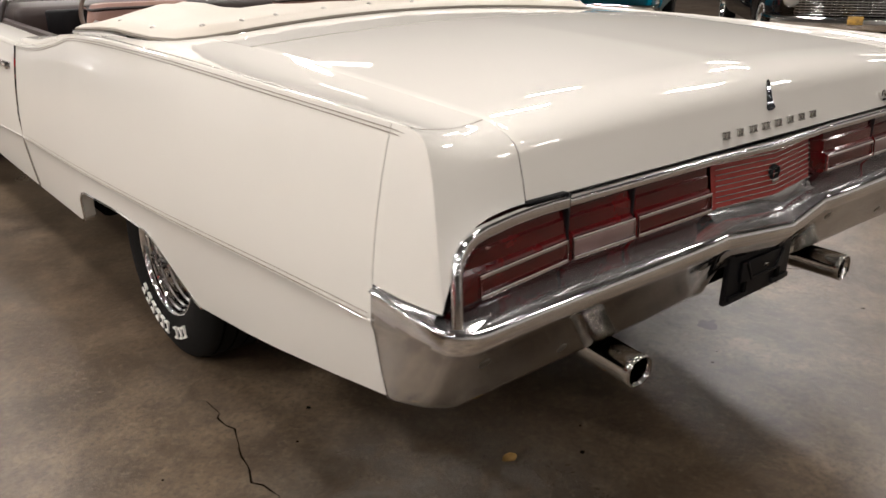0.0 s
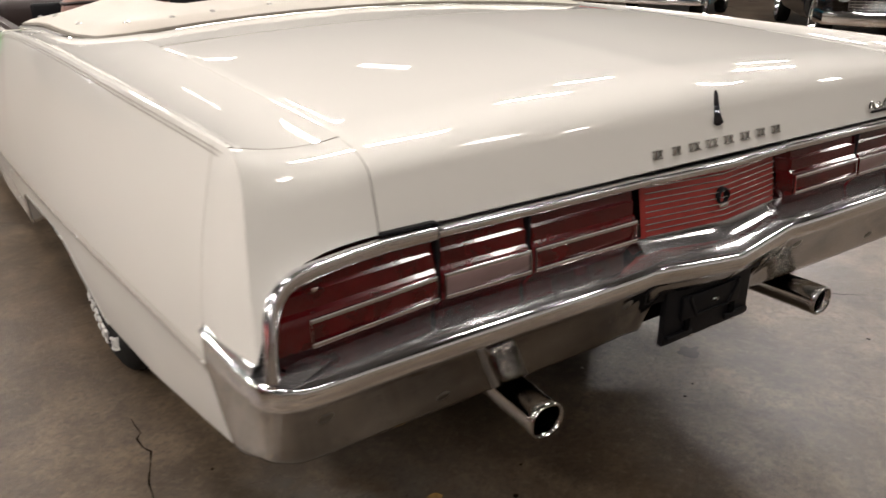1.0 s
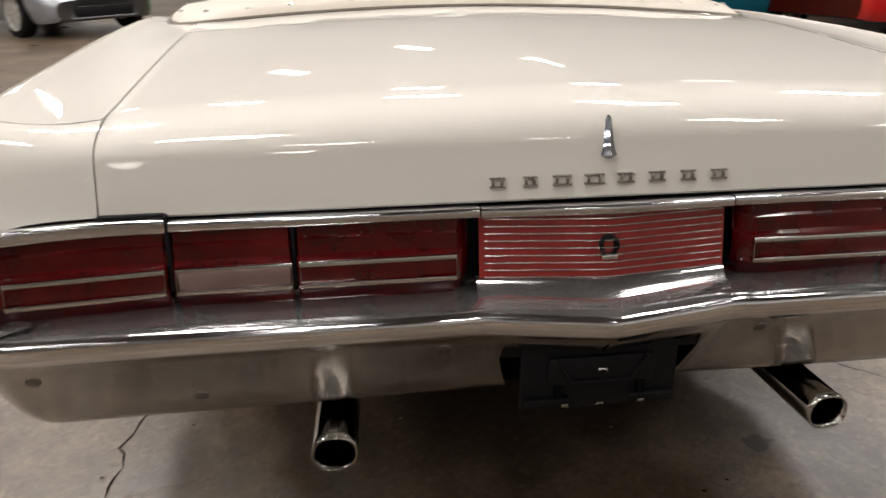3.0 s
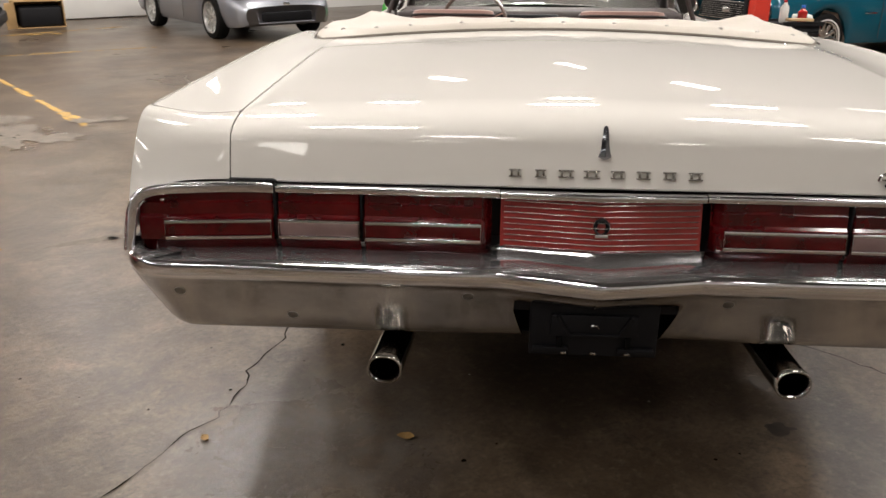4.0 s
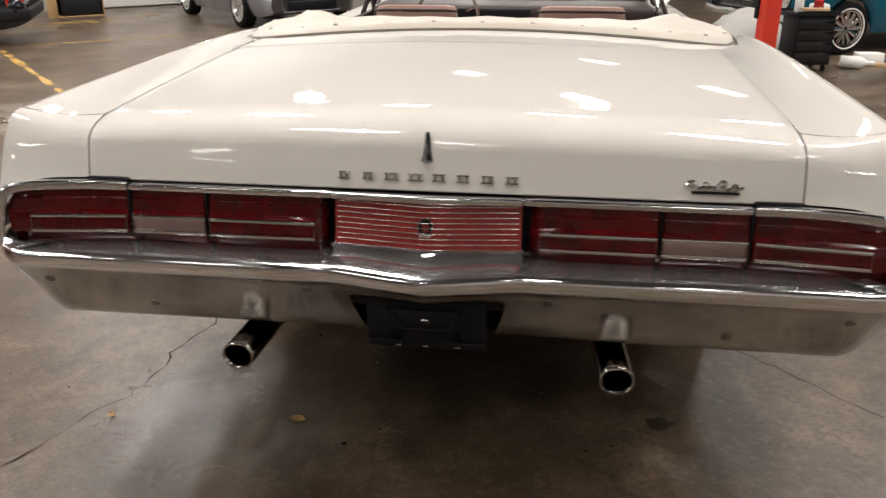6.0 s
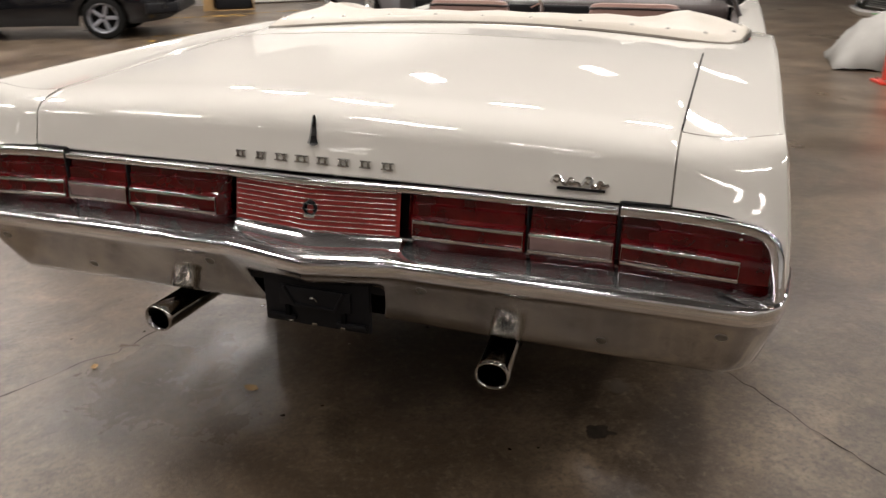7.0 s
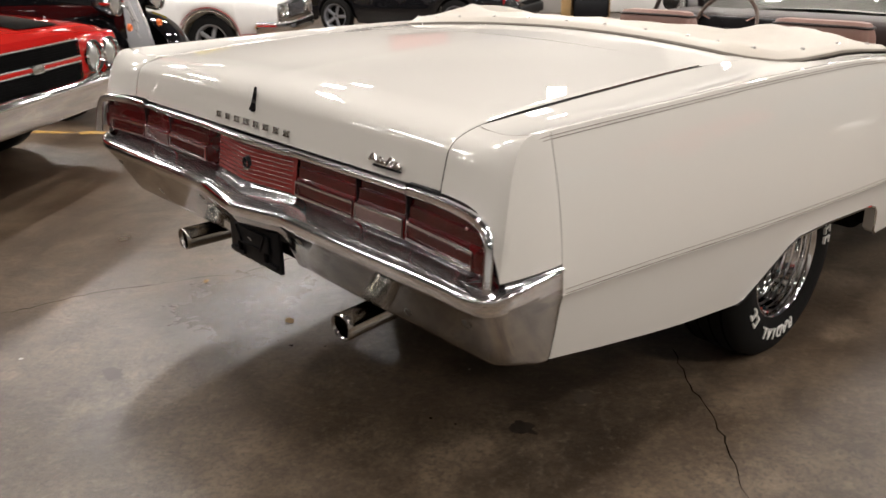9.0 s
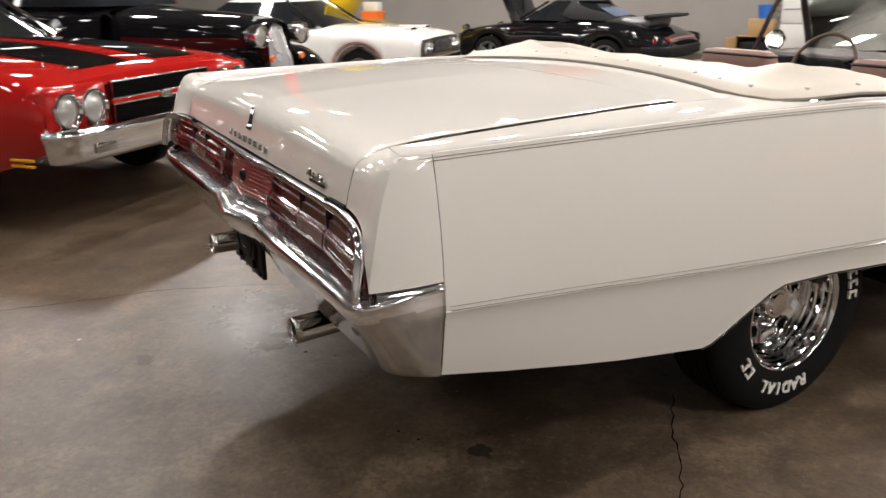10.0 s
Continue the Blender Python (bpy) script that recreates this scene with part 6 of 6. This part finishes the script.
def line(a, c, w, seed, gaps):
    """A worn painted line in broken lengths."""
    rng = random.Random(seed)
    d = Vector((c[0] - a[0], c[1] - a[1]))
    L = d.length
    s = 0.0
    while s < L:
        n = min(rng.uniform(0.08, 0.7), L - s)
        p, q = Vector(a) + d * (s / L), Vector(a) + d * ((s + n) / L)
        ribbon("painted_line", [tuple(p), tuple(q)], w * rng.uniform(0.45, 0.9), YELLOW, "worn yellow parking line on the concrete", z=0.002, jitter=0.55, seed=seed + int(s * 10), category="painted line")
        s += n + rng.uniform(0.02, gaps)


line((-5.95, 7.03), (-3.15, 4.1), 0.10, 1, 0.2)
line((-6.2, 7.35), (-4.45, 8.55), 0.10, 21, 0.06)
line((-7.2, 9.3), (-6.0, 10.9), 0.10, 41, 0.1)
line((-7.9, 9.0), (-6.4, 9.9), 0.12, 61, 0.08)
line((-4.5, 0.7), (-3.45, 1.65), 0.09, 81, 0.04)
line((-4.9, 1.75), (-4.2, 2.35), 0.09, 91, 0.04)


# ---- workshop things beyond the cars ----
LIFT_RED = material("lift_red", (0.5, 0.03, 0.015), 0.4, vary=0.2, scale=5, bump=0.0004)
CARD = material("cardboard", (0.42, 0.27, 0.12), 0.75, vary=0.2, scale=6)
TARP = material("grey_cover", (0.3, 0.29, 0.27), 0.75, vary=0.15, scale=4, bump=0.001, bump_scale=60)
BLUE_PLASTIC = material("blue_plastic", (0.03, 0.14, 0.5), 0.4)
GREEN_PLASTIC = material("green_plastic", (0.05, 0.45, 0.06), 0.4)
MILK = material("milky_plastic", (0.6, 0.6, 0.57), 0.4, vary=0.1, scale=10)
WOOD = material("pale_wood", (0.45, 0.3, 0.16), 0.6, vary=0.2, scale=10)


def lift_post(x, y, turn, height, group="lift posts"):
    ob = thing("lift_post", "red steel vehicle lift post on the concrete floor", "lift post", pose(x, y, 0, 0, 0, turn) @ Matrix.Diagonal((0.82, 0.82, 1, 1)), group)
    part("base_plate", box(-0.18, 0.18, -0.15, 0.15, 0, 0.02, 0.004), LIFT_RED, ob)
    part("column", sweep([(0, 0, 0.02), (0, 0, height)], [(-0.09, -0.08), (0.09, -0.08), (0.09, 0.08), (0.05, 0.08), (0.05, 0.06), (0.075, 0.06), (0.075, -0.06), (-0.075, -0.06), (-0.075, 0.06), (-0.05, 0.06), (-0.05, 0.08), (-0.09, 0.08)], up=(0, 1, 0)), LIFT_RED, ob)
    part("carriage", box(-0.11, 0.11, 0.06, 0.14, 0.5, 0.95, 0.01), BLACK, ob)
    for px in (-0.13, 0.13):
        for py in (-0.11, 0.11):
            part("anchor_bolt", lathe([(0.02, 0.014), (0.038, 0.014), (0.045, 0.0)], 8, "z"), STEEL, ob, m=pose(px, py, 0))
    return ob


lift_post(2.18, 6.49, 15, 1.1)
lift_post(-8.35, 2.95, 70, 3.4)


def bottle(x, y, z, r, h, mat, cap, label, lie=None):
    ob = thing("bottle", label, "bottle", pose(x, y, z) if lie is None else pose(x, y, z + r, 90, 0, lie), "bottles by the cart")
    part("flask", lathe([(0, 0), (0, r * 0.9), (0.01, r), (h * 0.62, r), (h * 0.78, r * 0.45), (h * 0.85, r * 0.35)], 20, "z"), mat, ob)
    part("cap", lathe([(h * 0.84, r * 0.42), (h, r * 0.4), (h, 0)], 16, "z"), cap, ob)
    return ob


cart = thing("tool_cart", "black wheeled tool cart with a cluttered top tray", "tool cart", pose(2.62, 6.78, 0, 0, 0, 12) @ Matrix.Diagonal((0.78, 0.78, 0.84, 1)))
part("body", box(-0.24, 0.24, -0.19, 0.19, 0.08, 0.62, 0.015), BLACK, cart, "black cabinet body")
part("tray", join(box(-0.27, 0.27, -0.22, 0.22, 0.62, 0.645, 0.006), box(-0.27, 0.27, -0.22, -0.21, 0.64, 0.67, 0.003), box(-0.27, 0.27, 0.21, 0.22, 0.64, 0.67, 0.003)), BLACK, cart)
for k in range(4):
    part("drawer", box(-0.22, 0.22, -0.205, -0.19, 0.12 + 0.12 * k, 0.225 + 0.12 * k, 0.006), BLACK_PAINT, cart)
for px in (-0.19, 0.19):
    for py in (-0.14, 0.14):
        part("castor", lathe([(-0.015, 0.0), (-0.015, 0.035), (0.015, 0.035), (0.015, 0.0)], 16), RUBBER, cart, m=pose(px, py, 0.042))
bottle(2.5, 6.74, 0.543, 0.04, 0.22, MILK, TAIL_RED, "white spray bottle on the cart")
bottle(2.68, 6.76, 0.543, 0.045, 0.16, TAIL_RED, BLUE_PLASTIC, "red and blue bottle on the cart")
bottle(3.02, 6.95, 0.0, 0.06, 0.3, MILK, MILK, "milky jug lying on the floor", lie=70)
tagged(part("folded_towels", box(2.64, 2.8, 6.80, 6.94, 0.544, 0.61, 0.02, 3), MILK), "pale folded towels on the cart tray", "towels")
tagged(part("wooden_tray", box(2.5, 2.74, 6.60, 6.68, 0.566, 0.59, 0.004), WOOD), "pale wooden tray on the cart", "tray")
tagged(part("carton", box(3.25, 3.5, 7.15, 7.3, 0.0, 0.11, 0.004), WHITE_WALL), "small white carton on the floor", "box")
tagged(part("wood_offcut", box(3.05, 3.5, 7.05, 7.1, 0.0, 0.03, 0.003), WOOD), "thin wooden offcut on the floor", "wood")
rows = []
rng = random.Random(5)
for i in range(13):
    u = i / 12
    rows.append([(1.75 + 1.0 * u, 7.6 + 0.55 * (v - 0.5) * 2, max(0.0, 0.5 * math.sin(math.pi * u) ** 0.6 * math.sin(math.pi * v) ** 0.6 + rng.uniform(-0.03, 0.03))) for v in [k / 9 for k in range(10)]])
tagged(part("dust_cover", grid(rows), TARP, thick=0.004, sharp=80), "crumpled grey dust cover over a low heap", "dust cover")

# by the white door
door = thing("garage_door", "closed white sectional garage door in the wall", "garage door", HM @ pose(1.85, B1 - 0.03, 0))
for k in range(6):
    part("door_panel", box(0, 3.6, -0.03, 0.0, 0.02 + 0.52 * k, 0.53 + 0.52 * k, 0.008), WHITE_WALL, door)
for x in (-0.05, 3.65):
    part("door_track", box(x - 0.04, x + 0.04, -0.06, 0.0, 0, 3.3, 0.005), STEEL, door)
for k in range(1, 6):
    part("door_rib", box(0.05, 3.55, -0.042, -0.03, 0.26 + 0.52 * k, 0.275 + 0.52 * k, 0.003), GREY_PAINT, door)
box_m = pose(-7.22, 10.78, 0, 0, 0, 38) @ Matrix.Diagonal((0.95, 0.9, 0.78, 1))
open_box = thing("open_carton", "brown cardboard box on its side, open and dark inside", "box", box_m)
for x0, x1, y0, y1, z0, z1 in ((-0.36, 0.36, -0.25, 0.25, 0.0, 0.012), (-0.36, 0.36, -0.25, 0.25, 0.488, 0.5), (-0.36, -0.348, -0.25, 0.25, 0.012, 0.488), (0.348, 0.36, -0.25, 0.25, 0.012, 0.488), (-0.348, 0.348, 0.238, 0.25, 0.012, 0.488)):
    part("panel", box(x0, x1, y0, y1, z0, z1, 0.002), CARD, open_box)
part("flap", box(-0.006, 0.006, -0.26, 0.0, 0.012, 0.488, 0.002), CARD, open_box, m=pose(-0.354, -0.25, 0, 0, 0, -38))
part("black_bag", box(-0.3, 0.34, -0.22, 0.2, 0.014, 0.4, 0.05, 3), BLACK, open_box, "black plastic bag inside")


def carton(a, b, z, w, d, h, turn, label):
    return tagged(part("cardboard_box", join(box(-w / 2, w / 2, -d / 2, d / 2, 0, h, 0.004), box(-0.02, 0.02, -d / 2 - 0.001, d / 2 + 0.001, 0.0, h + 0.001, 0)), CARD, None, m=HM @ pose(a, b, z, 0, 0, turn)), label, "box")


carton(1.55, 12.88, 0.39, 0.4, 0.34, 0.27, -4, "plain closed cardboard box on top of an open one")
tagged(part("blue_tub", lathe([(0, 0), (0, 0.11), (0.2, 0.13), (0.22, 0.13)], 18, "z"), BLUE_PLASTIC, m=HM @ pose(1.6, 12.9, 0.661)), "blue plastic tub on a cardboard box", "tub")
for k in range(3):
    t = thing("spare_tyre", "spare black tyre leaning against the grey wall", "tyre", HM @ pose(0.25 - 0.02 * k, 13.35 - 0.2 * k, 0.31, 0, -80, 90), "spare tyres")
    part("casing", lathe([(-0.09, 0.2), (-0.1, 0.25), (-0.08, 0.3), (0, 0.31), (0.08, 0.3), (0.1, 0.25), (0.09, 0.2)], 36), RUBBER, t)
tagged(part("white_jug", lathe([(0, 0), (0, 0.12), (0.3, 0.12), (0.4, 0.05), (0.45, 0.04)], 18, "z"), MILK, m=HM @ pose(-0.6, 12.6, 0)), "white plastic jug by the wall", "jug")
tagged(part("green_hose_reel", lathe([(-0.1, 0.0), (-0.1, 0.2), (-0.08, 0.2), (-0.08, 0.13), (0.08, 0.13), (0.08, 0.2), (0.1, 0.2), (0.1, 0.0)], 28), GREEN_PLASTIC, m=pose(-1.85, 11.3, 0.2, 0, 0, 30)), "green plastic hose reel on the floor", "hose reel")

# yellow car with its hood up, beyond the white one
car = thing("yellow_car", "bright yellow car with its hood raised", "car", placed(-8.55, 4.9, 0.74, 0.67) @ Matrix.Diagonal((0.85, 0.85, 0.85, 1)))
part("body", shell([(-4.6, 0.8, 0.4, 0.8, 0.86), (-4.3, 0.88, 0.3, 0.88, 0.94), (-2.2, 0.9, 0.24, 0.88, 0.94), (-1.2, 0.9, 0.24, 0.86, 0.93), (-0.3, 0.86, 0.3, 0.76, 0.82), (0, 0.76, 0.36, 0.62, 0.68)], (-0.9, -3.6), 0.36, 0.32), YELLOW_PAINT, car, sharp=40)
part("raised_hood", box(-0.7, 0.7, -0.02, 0.02, 0, 1.05, 0.015), YELLOW_PAINT, car, "raised yellow hood", m=pose(0, -1.35, 0.93, -35))
bl, rf = cabin((-3.6, -1.4, 0.74), (-3.0, -2.0, 0.58), 0.92, 1.28)
part("window_band", grid([bl, rf], close_v=True), DARK_GLASS, car)
part("roof", caps(grid([rf, [(x * 0.9, lerp(-2.5, y, 0.9), 1.31) for x, y, z in rf]], close_v=True)), YELLOW_PAINT, car)
for s in (-1, 1):
    for y in (-0.9, -3.6):
        road_wheel(car, s * 0.77, y, 0.32, 0.2, 5, SILVER_PAINT, 0.66)
tagged(part("orange_bin", join(box(-0.13, 0.13, -0.12, 0.12, 0, 0.11, 0.01), box(-0.15, 0.15, -0.14, 0.14, 0.10, 0.12, 0.006)), ORANGE, m=pose(-8.95, 4.55, 0.775, 0, 0, 42)), "small orange plastic bin on the yellow car", "bin")
tagged(part("white_packet", box(-0.11, 0.11, -0.1, 0.1, 0, 0.13, 0.008), MILK, m=pose(-8.95, 4.55, 0.896, 0, 0, 42)), "white packet on top of the orange bin", "packet")

# banners high up in the hall, mirrored in the trunk lid
BANNER_RED = material("banner_red", (0.3, 0.06, 0.045), 0.8, vary=0.15, scale=4)
BANNER_GREY = material("banner_grey", (0.16, 0.16, 0.17), 0.8, vary=0.2, scale=4)


def banner(m, w, h, mat, label):
    ob = thing("banner", label, "banner", m, "banners in the hall")
    rows = [[(w * (u - 0.5), 0.012 * math.sin(7 * u + 3 * v), -h * v) for v in (0, 0.25, 0.5, 0.75, 1)] for u in np.linspace(0, 1, 9)]
    part("cloth", grid(rows), mat, ob, thick=0.003)
    part("rod", tube([(-w * 0.54, 0, 0), (w * 0.54, 0, 0)], 0.012, 8), STEEL, ob)
    return ob


for a, b, z, turn, w, h, mat, label in ((19.9, 3.2, 3.8, 90, 1.1, 0.85, BANNER_RED, "red cloth banner on the far wall"), (19.9, 1.0, 3.9, 90, 1.15, 1.25, BANNER_GREY, "grey cloth banner on the far wall"), (19.9, -2.85, 3.0, 90, 1.2, 0.7, BANNER_GREY, "small grey cloth banner on the far wall"), (-1.75, 13.7, 3.0, 0, 1.2, 0.8, BANNER_RED, "red cloth banner on the block wall"), (0.1, 13.7, 3.1, 0, 1.2, 0.95, BANNER_GREY, "grey cloth banner on the block wall")):
    banner(HM @ pose(a, b, z, 0, 0, turn), w, h, mat, label)
